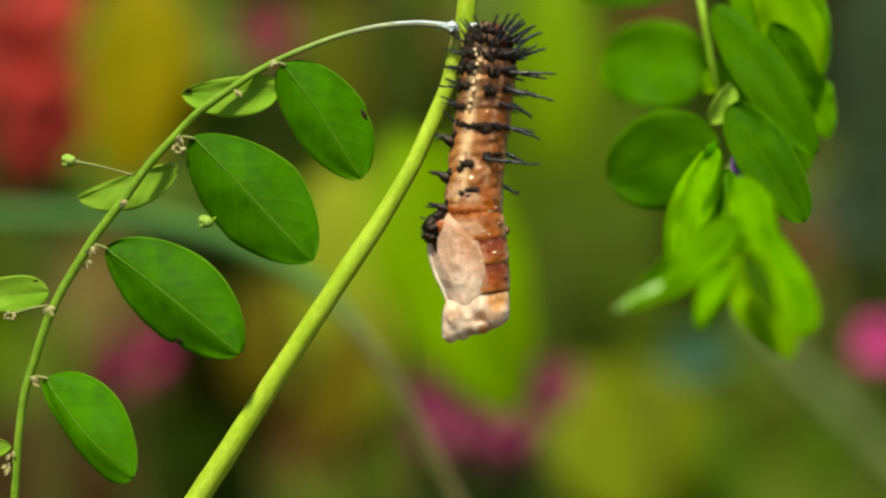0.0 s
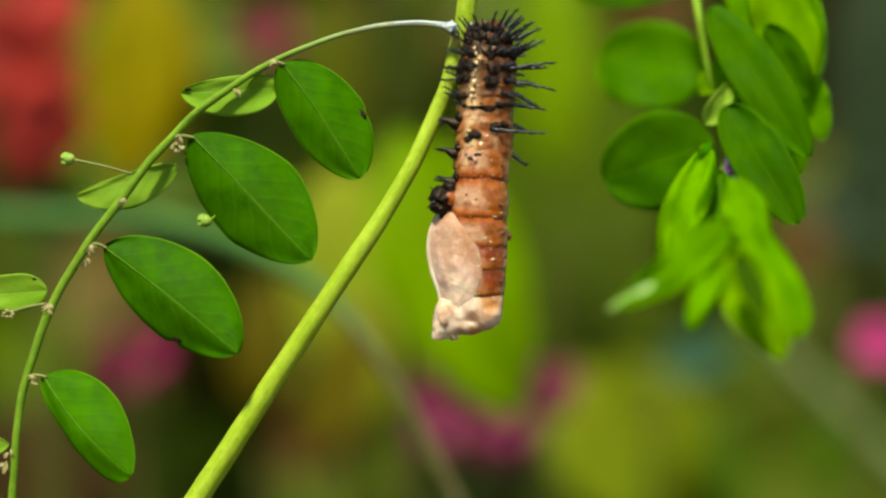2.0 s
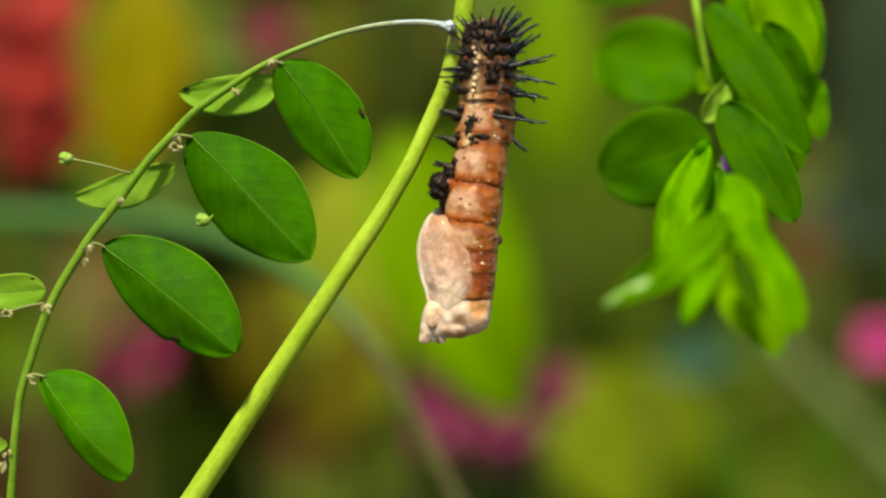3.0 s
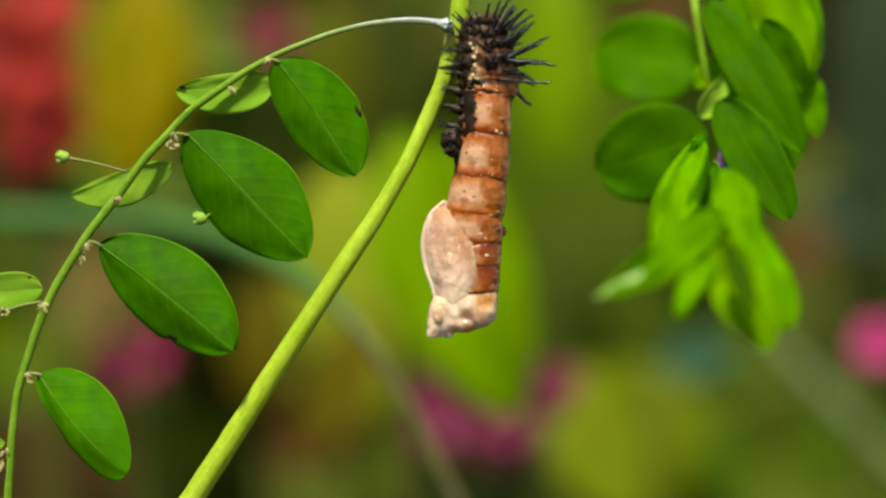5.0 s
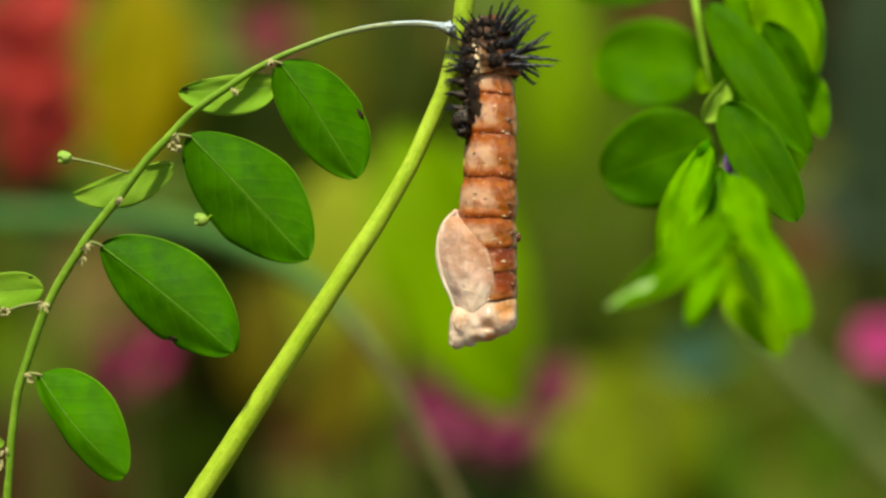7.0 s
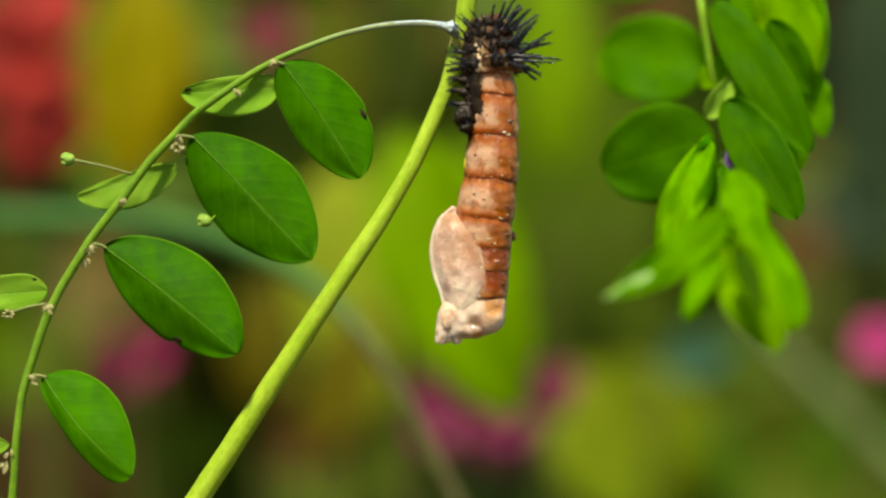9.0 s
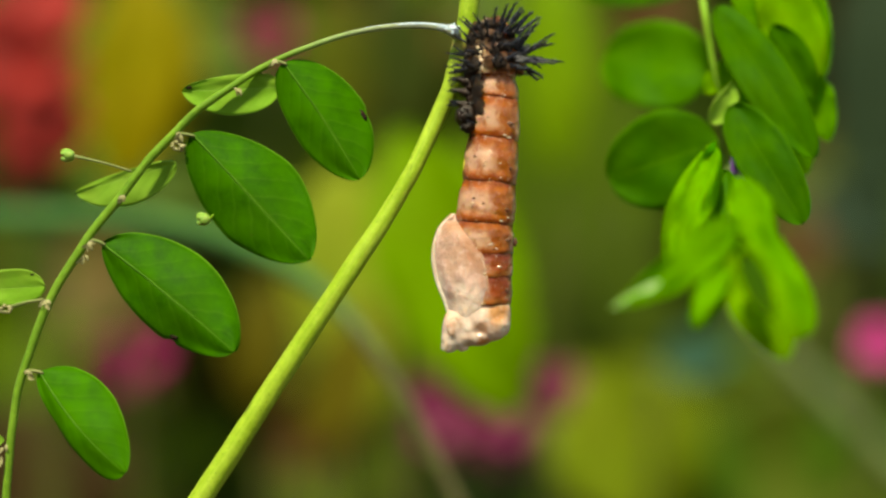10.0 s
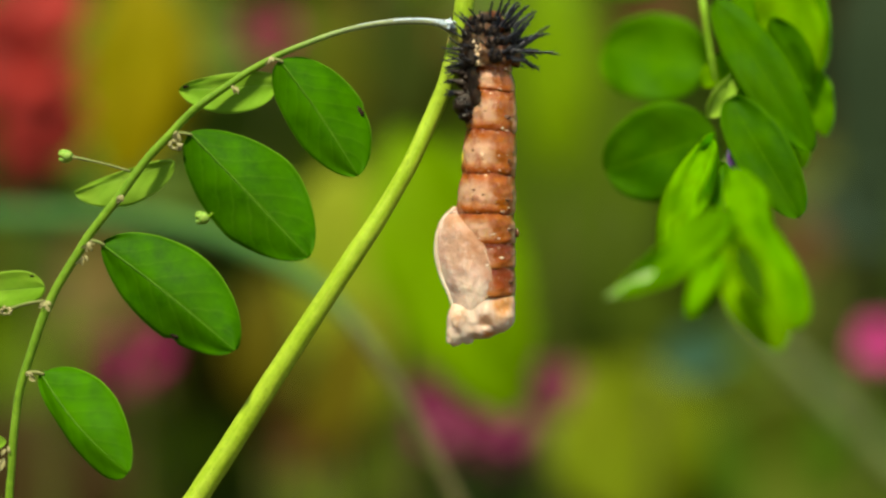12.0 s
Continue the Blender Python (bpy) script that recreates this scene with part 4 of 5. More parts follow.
def pupa():
    top = empty("butterfly_pupa", "glossy pinkish brown butterfly pupa hanging head down", "pupa", at=HANG)
    mark_rng = random.Random(8)
    bounds = (46, 95, 130, 166, 236, 311, 381, 434, 474, 523)
    for i, (a, b) in enumerate(zip(bounds, bounds[1:])):
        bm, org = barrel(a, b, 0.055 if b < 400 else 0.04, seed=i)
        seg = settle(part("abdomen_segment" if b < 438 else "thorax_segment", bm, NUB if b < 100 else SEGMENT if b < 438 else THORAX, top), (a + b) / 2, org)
        ym = (a + b) / 2
        x, r = axis(b)
        marks = [(48, b - 27, 3.2, NUB), (100, b - 34, 1.8, NUB), (122, b - 42, 1.6, NUB), (112, b - 26, 1.5, NUB)] if b - a > 45 else []
        # small pale lumps added in place of bright glints
        marks += [(mark_rng.uniform(40, 125), b - mark_rng.choice((2, 5, 9, 14, 0.45 * (b - a))) - mark_rng.uniform(0, 5), mark_rng.uniform(0.8, 2.3), GLINT) for _ in range(mark_rng.randint(2, 5))]
        for ang, h, size, mat in marks:
            f = radians(ang + (7 * math.sin(i * 2.1 + h) if mat is NUB else 0))
            bead = part("bead", lump((size * U * mark_rng.uniform(0.8, 2.6), size * 0.8 * U, size * U * mark_rng.uniform(0.6, 1.1)), 0.7, 1.6, i + h, 3), mat, seg)
            bead.location = local(x + math.cos(f) * r * 1.01, h, -math.sin(f) * r * 0.97) - org
    # wing case
    bm = bmesh.new()
    ys = (362, 375, 390, 412, 435, 457, 487, 517, 540, 560, 578)
    lf = (829, 814, 802, 796, 795, 797, 804, 816, 823, 832, 844)
    rt = (832, 839, 849, 868, 884, 890, 891, 887, 879, 870, 861)
    org = local(840, 470)
    rows, rings = 40, []
    for i in range(rows + 1):
        y = ys[0] + (ys[-1] - ys[0]) * i / rows
        l, r = float(np.interp(y, ys, lf)), float(np.interp(y, ys, rt))
        l, r = l + 1.2 * noise.noise(Vector((y * 0.06, 1.0, 0.0))), r + 3.0 * noise.fractal(Vector((y * 0.05, 7.0, 0.0)), 1.0, 2.0, 3)
        cx, rad = axis(y)
        snug = float(np.interp(y, (380, 450, 500), (0.95, 0.965, 0.98)))
        puff = float(np.interp(y, (362, 420, 480, 578), (0, 2.5, 8, 6)))
        near = math.sqrt(max(0.0, (snug * rad) ** 2 - (r - cx) ** 2)) * 0.95 + 1.5
        tuck = 0.5 + 0.5 * min(1, (rows - i) / 13) ** 0.6
        ring = []
        for j in range(40):
            if j < 26:
                q = j / 25
                x, d = l + (r - l) * q, near * (math.sin(math.pi / 2 * q) ** 0.75 + 0.1 * math.sin(math.pi * q)) * tuck
                d += puff * math.sin(math.pi * q ** 0.85) + 4.0 * noise.fractal(Vector((x * 0.05 + y * 0.015, y * 0.02, 4.0)), 1.0, 2.0, 3) * math.sin(math.pi * q)
            else:
                q = (j - 25) / 15
                x, d = r + 3 - (r + 3 - l) * q ** 1.3, (near * 0.82 * (1 - q) - 16 * math.sin(math.pi * q)) * tuck
            ring.append(bm.verts.new(local(x, y, -d) - org))
        rings.append(ring)
    for i in range(rows):
        for j in range(40):
            bm.faces.new((rings[i][j], rings[i + 1][j], rings[i + 1][(j + 1) % 40], rings[i][(j + 1) % 40]))
    bm.faces.new(rings[0])
    bm.faces.new(rings[-1][::-1])
    bmesh.ops.recalc_face_normals(bm, faces=bm.faces)
    settle(part("wing_case", bm, WING, top, "pale pink smooth wing case"), 530, org)
    edge = [(828, 364, 1), (810, 382, 2.6), (797.5, 408, 4), (793.5, 436, 4.4), (795.5, 460, 4.4), (802, 487, 4.2), (814, 516, 4), (821, 540, 3.4), (830, 556, 2.4)]
    settle(part("leg_case", tube([(*(local(x + 4, y, -6) - org), r * U) for x, y, r in edge], 10, 5, 0.1), RIM, top, "whitish rim of the leg case"), 530, org)
    fold = [(862, 416, 1.5), (874, 432, 3.5), (884, 448, 4.2), (889, 470, 4.6), (890, 492, 4.4), (888, 510, 4.6), (883, 524, 3)]
    settle(part("wing_margin", tube([(*(local(x, y, -float(np.interp(y, (416, 470, 524), (44, 43.5, 39.5)))) - org), 0.85 * r * U) for x, y, r in fold], 10, 6, 0.9), MARGIN, top, "pale crumpled fold beside the wing case"), 530, org)
    # head end
    bm = bmesh.new()
    org = local(876, 555)
    lump((52 * U, 45 * U, 46 * U), 0.05, 1.4, 2, 3, bm, local(882, 541, 2) - org)
    lump((43 * U, 42 * U, 46 * U), 0.06, 1.4, 3, 3, bm, local(892, 538) - org)
    lump((46 * U, 40 * U, 34 * U), 0.08, 1.7, 8, 3, bm, local(864, 556, 0) - org)
    lump((27 * U, 30 * U, 36 * U), 0.08, 2.0, 5, 3, bm, local(838, 563, -6) - org)
    lump((16 * U, 18 * U, 27 * U), 0.15, 2.0, 4, 3, bm, local(826, 582, -10) - org)
    lump((35 * U, 32 * U, 29 * U), 0.1, 2.0, 6, 3, bm, local(899, 558, -10) - org)
    lump((42 * U, 30 * U, 20 * U), 0.15, 2.0, 9, 3, bm, local(870, 577, -6) - org)
    lump((16 * U, 18 * U, 22 * U), 0.2, 2.4, 13, 3, bm, local(846, 582, -12) - org)
    head = settle(part("head", bm, HEAD, top, "cream head end with an orange tinge"), 530, org)
    blend = head.modifiers.new("blend", "REMESH")
    blend.mode, blend.voxel_size, blend.use_smooth_shade = "VOXEL", 0.00016, True
    soft = head.modifiers.new("soft", "SMOOTH")
    soft.factor, soft.iterations = 0.5, 16
    settle(part("eye", lump((12 * U, 3 * U, 14 * U), 0.2, 2, 7), EYE_BROWN, top, "brownish eye bump"), 530, local(833, 563, -32))
    for x0, y0, x1, y1, r in ((822, 588, 817, 604, 9), (846, 588, 851, 604, 8), (836, 592, 834, 602, 6)):
        org = local(x0, y0, -14)
        settle(part("horn", tube([(*(local(x0 + (x1 - x0) * q, y0 + (y1 - y0) * q, -14) - org), r * U * k) for q, k in ((-0.5, 0.8), (0.2, 1.0), (0.8, 0.8), (1.0, 0.55))], 12, 5, 1.2), CREAM, top, "whitish blunt horn"), 530, org)
    settle(part("tubercle", lump((5 * U, 5 * U, 8 * U), 0.4, 2, 3, 2), NUB, top), 410, local(941, 412))
    org = local(843, 275)
    settle(part("side_fold", tube([(*(local(x, y, -6) - org), r * U) for x, y, r in ((851, 248, 2), (846, 265, 4.5), (844, 282, 5), (847, 296, 3))], 8, 4, 0.2), YELLOW, top, "yellow side fold"), 275, org)
    return top


PUPA = pupa()

# how far the skin has slid: seconds, share of the way
SLID = ((0, 0.0), (0.5, 0.1), (1, 0.17), (1.5, 0.25), (2, 0.29), (2.5, 0.36), (3, 0.45), (5, 0.74), (5.5, 0.79), (6, 0.83), (6.5, 0.88), (7, 0.9), (9, 0.94), (9.5, 0.95), (10, 0.96), (10.5, 0.97), (11, 0.98), (11.5, 0.99), (12, 1.0))
# spined bands of the skin: height at its left and right flank at the start and at the end, and girth
BANDS = ((70, 62, 60, 42, 38), (90, 80, 80, 61, 46), (113, 102, 103, 82, 50), (140, 130, 130, 102, 53), (170, 160, 117, 101, 53.5), (203, 186, 129, 115, 53), (238, 226, 106, 88, 50), (304, 274, 112, 94, 50.5), (366, 334, 120, 103, 51))
SKIN_PIECES = []
BACK_SPINES = []      # long spines of the back, their rest pose, and how far they swing as the skin gathers


def spine_mesh(seed):
    """A stiff tapered spine along +X with short side bristles."""
    rng = random.Random(seed)
    ln = 50 * U
    bend = rng.uniform(-0.12, 0.12)
    g = U
    bm = tube([(0, 0, 0, 4.4 * g), (ln * 0.1, 0, 0, 2.9 * g), (ln * 0.5, 0, ln * bend * 0.5, 2.0 * g), (ln * 0.88, 0, ln * bend, 1.2 * g), (ln, 0, ln * bend * 1.1, 0.3 * g)], 7, 3, 0.6)
    for i in range(18):
        q = 0.12 + 0.84 * i / 17
        a = rng.uniform(0, 6.28)
        k = ln * rng.uniform(0.1, 0.19)
        c = Vector((ln * q, 0, ln * bend * q))
        d = Vector((1.0, math.cos(a), math.sin(a))).normalized() * k
        tube([(*c, 1.1 * g), (*(c + d * 0.5), 0.8 * g), (*(c + d), 0.15 * g)], 4, 1, 0, bm)
    me = bpy.data.meshes.new("spine")
    bm.normal_update()
    for f in bm.faces:
        f.smooth = True
    bm.to_mesh(me)
    bm.free()
    me.materials.append(SPINE)
    return me


# what each band carries. spines: where round the body they root, where they point, rise, length
BAND_SPINES = (
    ((20, 15, 44, 0.7), (40, 35, 58, 0.75), (62, 50, 62, 0.7), (84, 70, 66, 0.6), (102, 100, 50, 0.45), (116, 140, 52, 0.55), (140, 165, 50, 0.6), (165, 175, 40, 0.55), (8, 0, 36, 0.7), (230, 230, 40, 0.7), (300, 300, 40, 0.7)),
    ((12, 8, 30, 1.0), (30, 22, 42, 1.1), (50, 30, 40, 1.1), (70, 55, 50, 0.9), (96, 95, 35, 0.7), (84, 80, 24, 0.5), (110, 115, 30, 0.55), (60, 30, 52, 0.9), (125, 150, 42, 0.75), (146, 165, 38, 0.8), (172, 178, 26, 0.65), (240, 240, 30, 0.8), (310, 310, 30, 0.8)),
    ((24, 10, 24, 1.15), (36, 14, 28, 1.0), (58, 34, 30, 0.9), (80, 70, 20, 0.6), (48, 22, 40, 0.9), (70, 50, 8, 0.5), (94, 84, 34, 0.55), (104, 110, 18, 0.5), (130, 150, 14, 0.55), (150, 170, 6, 0.6), (176, 180, 2, 0.7), (250, 250, 20, 0.8), (320, 320, 20, 0.8)),
    ((44, 8, 14, 1.5), (30, 5, 6, 1.1), (66, 40, 12, 0.6), (78, 74, 22, 0.45), (92, 92, 8, 0.45), (112, 120, 14, 0.4), (128, 145, 4, 0.5), (148, 168, 0, 0.55), (166, 178, -6, 0.6), (184, 184, 4, 0.6), (250, 250, 10, 0.8), (320, 320, 10, 0.8)),
    ((50, 6, 1, 1.6), (26, 4, -6, 0.75), (88, 88, 0, 0.35), (140, 160, -4, 0.5), (160, 176, 6, 0.6), (178, 182, -6, 0.65), (250, 250, 0, 0.8), (320, 320, 0, 0.8)),
    ((18, 5, -26, 0.85), (44, 14, -12, 0.5), (60, 40, -10, 0.4), (150, 172, 12, 0.75), (176, 180, -10, 0.5), (255, 255, 0, 0.8), (315, 315, 0, 0.8)),
    ((40, 8, -7, 1.35), (30, 2, -3, 1.05), (72, 60, -12, 0.4), (150, 176, 26, 0.75), (250, 250, 0, 0.8), (310, 310, 0, 0.8)),
    ((72, 10, -5, 1.75), (12, 4, -10, 0.7), (250, 250, 0, 0.7), (310, 310, 0, 0.7)),
    ((14, 6, -24, 0.75), (250, 250, -10, 0.6), (310, 310, -10, 0.6)))
# black spots: where round the body, up or down, half width, half height
BAND_SPOTS = (
    ((60, -4, 9, 8), (90, 0, 10, 8), (125, 0, 12, 9)),
    ((40, 0, 10, 8), (80, -4, 12, 9), (112, 2, 8, 9), (140, 0, 14, 10)),
    ((30, -2, 12, 10), (62, 0, 14, 9), (88, -6, 10, 8), (128, 0, 13, 12), (155, 2, 14, 12)),
    ((28, 2, 9, 6), (46, 0, 15, 6), (80, -6, 11, 8), (130, 0, 13, 11), (154, 2, 16, 13), (176, 0, 14, 10)),
    ((50, 2, 9, 8), (84, -6, 12, 10), (134, 0, 9, 8), (158, 0, 13, 11)),
    ((140, -3, 8, 6), (165, 0, 9, 8)),
    ((36, 1, 12, 5), (58, 0, 13, 7), (84, -2, 16, 9), (112, 0, 13, 6), (136, 3, 12, 5), (154, 8, 9, 5)),
    ((70, 2, 9, 8), (46, 2, 11, 4), (112, -4, 13, 8), (126, -10, 8, 5)),
    ((92, 3, 13, 5), (116, 3, 6, 5), (104, -5, 5, 3)))

SKIN_Y = (46, 60, 80, 100, 130, 200, 240, 300, 370)
SKIN_G = (26, 36, 44, 48.5, 51, 50.5, 49.5, 50.5, 52)


def sleeve(upper, lower, girths, seed, rows=8, sides=48, wrinkle=0.06, ragged=0.0, dip=0.4):
    """A ring of skin between two slanting rims (left, right height); its origin lies in the middle of the lower rim."""
    bm = bmesh.new()
    uvl = bm.loops.layers.uv.verify()
    ym = (lower[0] + lower[1]) / 2
    org = local(axis(ym)[0], ym)
    rings = []
    for i in range(rows + 1):
        u = i / rows
        l, r = upper[0] + (lower[0] - upper[0]) * u, upper[1] + (lower[1] - upper[1]) * u
        ring = []
        for j in range(sides):
            a = 2 * math.pi * j / sides
            y = (l + r) / 2 + (r - l) / 2 * math.cos(a) + ragged * noise.noise(Vector((math.cos(a) * 2.7, math.sin(a) * 2.7, seed * 1.3)))
            g = float(np.interp(y, SKIN_Y, SKIN_G)) + girths - dip * max(0, (u - 0.75) / 0.25) ** 2
            w = 1 + wrinkle * noise.fractal(Vector((math.cos(a) * 2.4, math.sin(a) * 2.4, y * 0.07 + 3.0)), 1.0, 2.0, 3)
            ring.append(bm.verts.new(local(axis(y)[0] + math.cos(a) * g * w, y, -math.sin(a) * g * w * 0.95) - org))
        rings.append(ring)
    for i in range(rows):
        for j in range(sides):
            f = bm.faces.new((rings[i][j], rings[i + 1][j], rings[i + 1][(j + 1) % sides], rings[i][(j + 1) % sides]))
            for lp, (uu, vv) in zip(f.loops, ((i, j), (i + 1, j), (i + 1, j + 1), (i, j + 1))):
                lp[uvl].uv = (uu / rows, vv / sides)
    return bm


def larval_skin():
    top = empty("larval_skin", "shrivelled black-spined caterpillar skin sliding up the pupa", "shed skin", at=HANG)
    spines = [spine_mesh(i) for i in range(6)]
    blots = [link("spot", lump((1, 0.26, 1), 0.5, 1.7, i, 3), BLOT).data for i in range(4)]
    pearls = [link("pearl", lump((1, 0.5, 1), 0.4, 1.6, i, 2), PEARL).data for i in range(3)]
    for ob in [o for o in scene.collection.objects if o.name.split(".")[0] in ("spot", "pearl")]:
        bpy.data.objects.remove(ob)
    rng = random.Random(21)

    def on_band(a, z, g, tilt, out=0.98):
        """A place on a band, and how it is turned there."""
        px, py = math.cos(a) * g * out, -math.sin(a) * g * 0.95 * out
        zz = z + math.cos(a) * math.tan(tilt) * 46
        return Matrix.Translation((px * U, py * U, zz * U)), math.degrees(math.atan2(py, px))
    for i, (l0, r0, l1, r1, g) in enumerate(BANDS):
        up = BANDS[i - 1] if i else (52, 46, 50, 34, 30)
        dl, dr = min(l0 - up[0] + 5, 22), min(r0 - up[1] + 5, 22)
        dark = i < 6
        mat = DARK_SKIN if i < 4 else MID_SKIN if i < 6 else SKIN
        band = part("skin_band", sleeve((l0 - dl, r0 - dr), (l0, r0), 0.6 if dark else 0.2, 30 + i, ragged=7.0 if dark else 4.0, dip=1.2 if dark else 0.4), mat, top, "dark crumpled skin fold" if dark else "tan skin with black spots")
        SKIN_PIECES.append((band, (l0, r0, l1, r1)))
        tilt = math.atan2(l0 - r0, 92)
        # plain skin between this band and the one above
        gap = (l0 + r0) / 2 - (dl + dr) / 2 - (up[0] + up[1]) / 2
        cuts = int(math.ceil(gap / 22)) if gap > 4 else 0
        for c in range(cuts):
            fl = [up[0] + (l0 - dl - up[0]) * (c + k) / cuts for k in (0, 1)]
            fr = [up[1] + (r0 - dr - up[1]) * (c + k) / cuts for k in (0, 1)]
            fold = part("skin_fold", sleeve((fl[0] - 4, fr[0] - 4), (fl[1] + 3, fr[1] + 3), -0.3, 50 + 7 * i + c, 6, dip=0.2), SKIN, top, "tan loose skin between the bands")
            q = (c + 1) / cuts * 0.3 - 0.2
            SKIN_PIECES.append((fold, (fl[1] + 3, fr[1] + 3, up[2] + (l1 - up[2]) * q, up[3] + (r1 - up[3]) * q)))
        for j, (a, z, w, h) in enumerate(BAND_SPOTS[i]):
            place, turn = on_band(radians(a), 9 + z, g, tilt, 0.99)
            sp = new("spot", blots[(i + j) % 4])
            sp.parent = band
            sp.matrix_basis = place @ pose(0, 0, 0, 0, 0, turn + 90) @ Matrix.Diagonal((w * U, 12 * U, h * U, 1))
        # cream beads of the stripe
        if 2 <= i < 6:
            for j in range(2):
                place, turn = on_band(radians(119 + rng.uniform(-5, 5)), 3 + 11 * j + rng.uniform(-2, 2), g, tilt, 1.0)
                sp = new("pearl", pearls[j % 3])
                sp.parent = band
                sp.matrix_basis = place @ pose(0, 0, 0, 0, 0, turn + 90) @ Matrix.Diagonal((rng.uniform(3, 5.2) * U, 7 * U, rng.uniform(3.5, 6.5) * U, 1))
        for a, yaw, rise, k in BAND_SPINES[i]:
            place, turn = on_band(radians(a + rng.uniform(-3, 3)), 9 + rng.uniform(-3, 3), g, tilt)
            sp = new("spine", rng.choice(spines))
            sp.parent = band
            k *= rng.uniform(0.92, 1.05)
            thick = 0.72 + 0.45 * max(0, math.cos(radians(yaw)))
            if k > 0.9 and i > 1 and yaw < 15:
                BACK_SPINES.append((sp, place @ pose(0, 0, 0, 0, 0, -yaw), rise, {2: 48, 3: 30, 4: 6, 6: 18, 7: 4, 8: -10}.get(i, rise) + rng.uniform(-8, 8)))
                sp.scale = (k, thick, thick)
                continue
            sp.matrix_basis = place @ pose(0, 0, 0, 0, 0, -yaw) @ pose(0, 0, 0, 0, -rise) @ Matrix.Diagonal((k, thick, thick, 1))
    # stubs of the empty prolegs down the flank
    for j, (y0, y1) in enumerate(((243, 128), (306, 146), (368, 166))):
        bm = tube([(8 * U, 0, -6 * U, 10 * U), (-4 * U, -2 * U, -4 * U, 11 * U), (-13 * U, -3 * U, -1 * U, 8 * U), (-22 * U, -4 * U, 3 * U, 3.2 * U), (-34 * U, -4 * U, 5 * U, 0.7 * U)], 12, 4, 0.7)
        lump((9 * U, 9 * U, 10 * U), 0.4, 2.2, j + 15, 3, bm, (4 * U, -8 * U, 6 * U))
        stub = part("proleg", bm, CAPSULE, top, "shrivelled black proleg")
        SKIN_PIECES.append((stub, ("flank", y0, y1)))
        for k in range(5):
            sp = new("spine", spines[(j + k) % 6])
            sp.parent = stub
            sp.matrix_basis = pose(-10 * U, -4 * U, 0, 0, rng.uniform(-16, 20), 180 + rng.uniform(-30, 30)) @ Matrix.Scale(rng.uniform(0.4, 0.6), 4)
    # torn flap of dark skin left on the flank
    bm = bmesh.new()
    uvl = bm.loops.layers.uv.verify()
    grid = []
    for i in range(17):
        row = []
        for j in range(21):
            a = radians(118 + 92 * j / 20 + (1 - j / 20) * 16 * noise.noise(Vector((i * 0.45, 2.0, 0.0))))
            q = Vector((math.cos(a) * 3, math.sin(a) * 3, 0))
            low = 52 + 26 * noise.noise(q * 1.1 + Vector((0, 0, 4))) - 34 * max(0, 1 - j / 9)
            z = 46 - (46 + low) * i / 16
            g = 47.5 + 1.2 * i / 16 + 2.6 * noise.fractal(q * 1.4 + Vector((0, 0, z * 0.05)), 1.0, 2.0, 3)
            row.append(bm.verts.new(((math.cos(a) * g + 46) * U, (8 - math.sin(a) * g * 0.95) * U, z * U)))
        grid.append(row)
    for i in range(16):
        for j in range(20):
            face = bm.faces.new((grid[i][j], grid[i + 1][j], grid[i + 1][j + 1], grid[i][j + 1]))
            for lp, (uu, vv) in zip(face.loops, ((i, j), (i + 1, j), (i + 1, j + 1), (i, j + 1))):
                lp[uvl].uv = (uu / 16, (118 + 92 * vv / 20) / 360)
    SKIN_PIECES.append((part("skin_flap", bm, BLACK_SKIN, top, "torn dark brown flap of skin on the flank"), ("flank", 318, 168, 9)))
    # old head shell hanging at the skin's lower flank
    bm = bmesh.new()
    lump((19 * U, 19 * U, 20 * U), 0.22, 2.2, 2, 4, bm, (-8 * U, 0, 0))
    lump((14 * U, 12 * U, 10 * U), 0.3, 2.4, 3, 4, bm, (-16 * U, -4 * U, -17 * U))
    lump((12 * U, 12 * U, 9 * U), 0.3, 2.4, 6, 4, bm, (4 * U, -8 * U, 17 * U))
    cap = part("head_shell", bm, CAPSULE, top, "empty black head shell of the caterpillar")
    SKIN_PIECES.append((cap, "head"))
    for j in range(8):
        s = new("spine", spines[j % 6])
        s.parent = cap
        s.matrix_basis = pose(-14 * U, -4 * U, rng.uniform(-16, 16) * U, 0, rng.uniform(-30, 45), rng.uniform(130, 250)) @ Matrix.Scale(rng.uniform(0.3, 0.5), 4)
    for j in range(3):
        part("leg", tube([(rng.uniform(-14, 2) * U, -6 * U, -14 * U, 3.4 * U), (rng.uniform(-18, -4) * U, -6 * U, -34 * U, 2.8 * U), (rng.uniform(-12, 2) * U, -4 * U, -54 * U, 0.5 * U)], 6, 3, 0.3), CAPSULE, cap, "empty black leg")
    part("lining", lump((13 * U, 10 * U, 15 * U), 0.12, 1.4, 6, 4), ORANGE, cap, "glossy amber inside of the skin").location = (6 * U, -10 * U, 0)
    return top


SKIN_TOP = larval_skin()

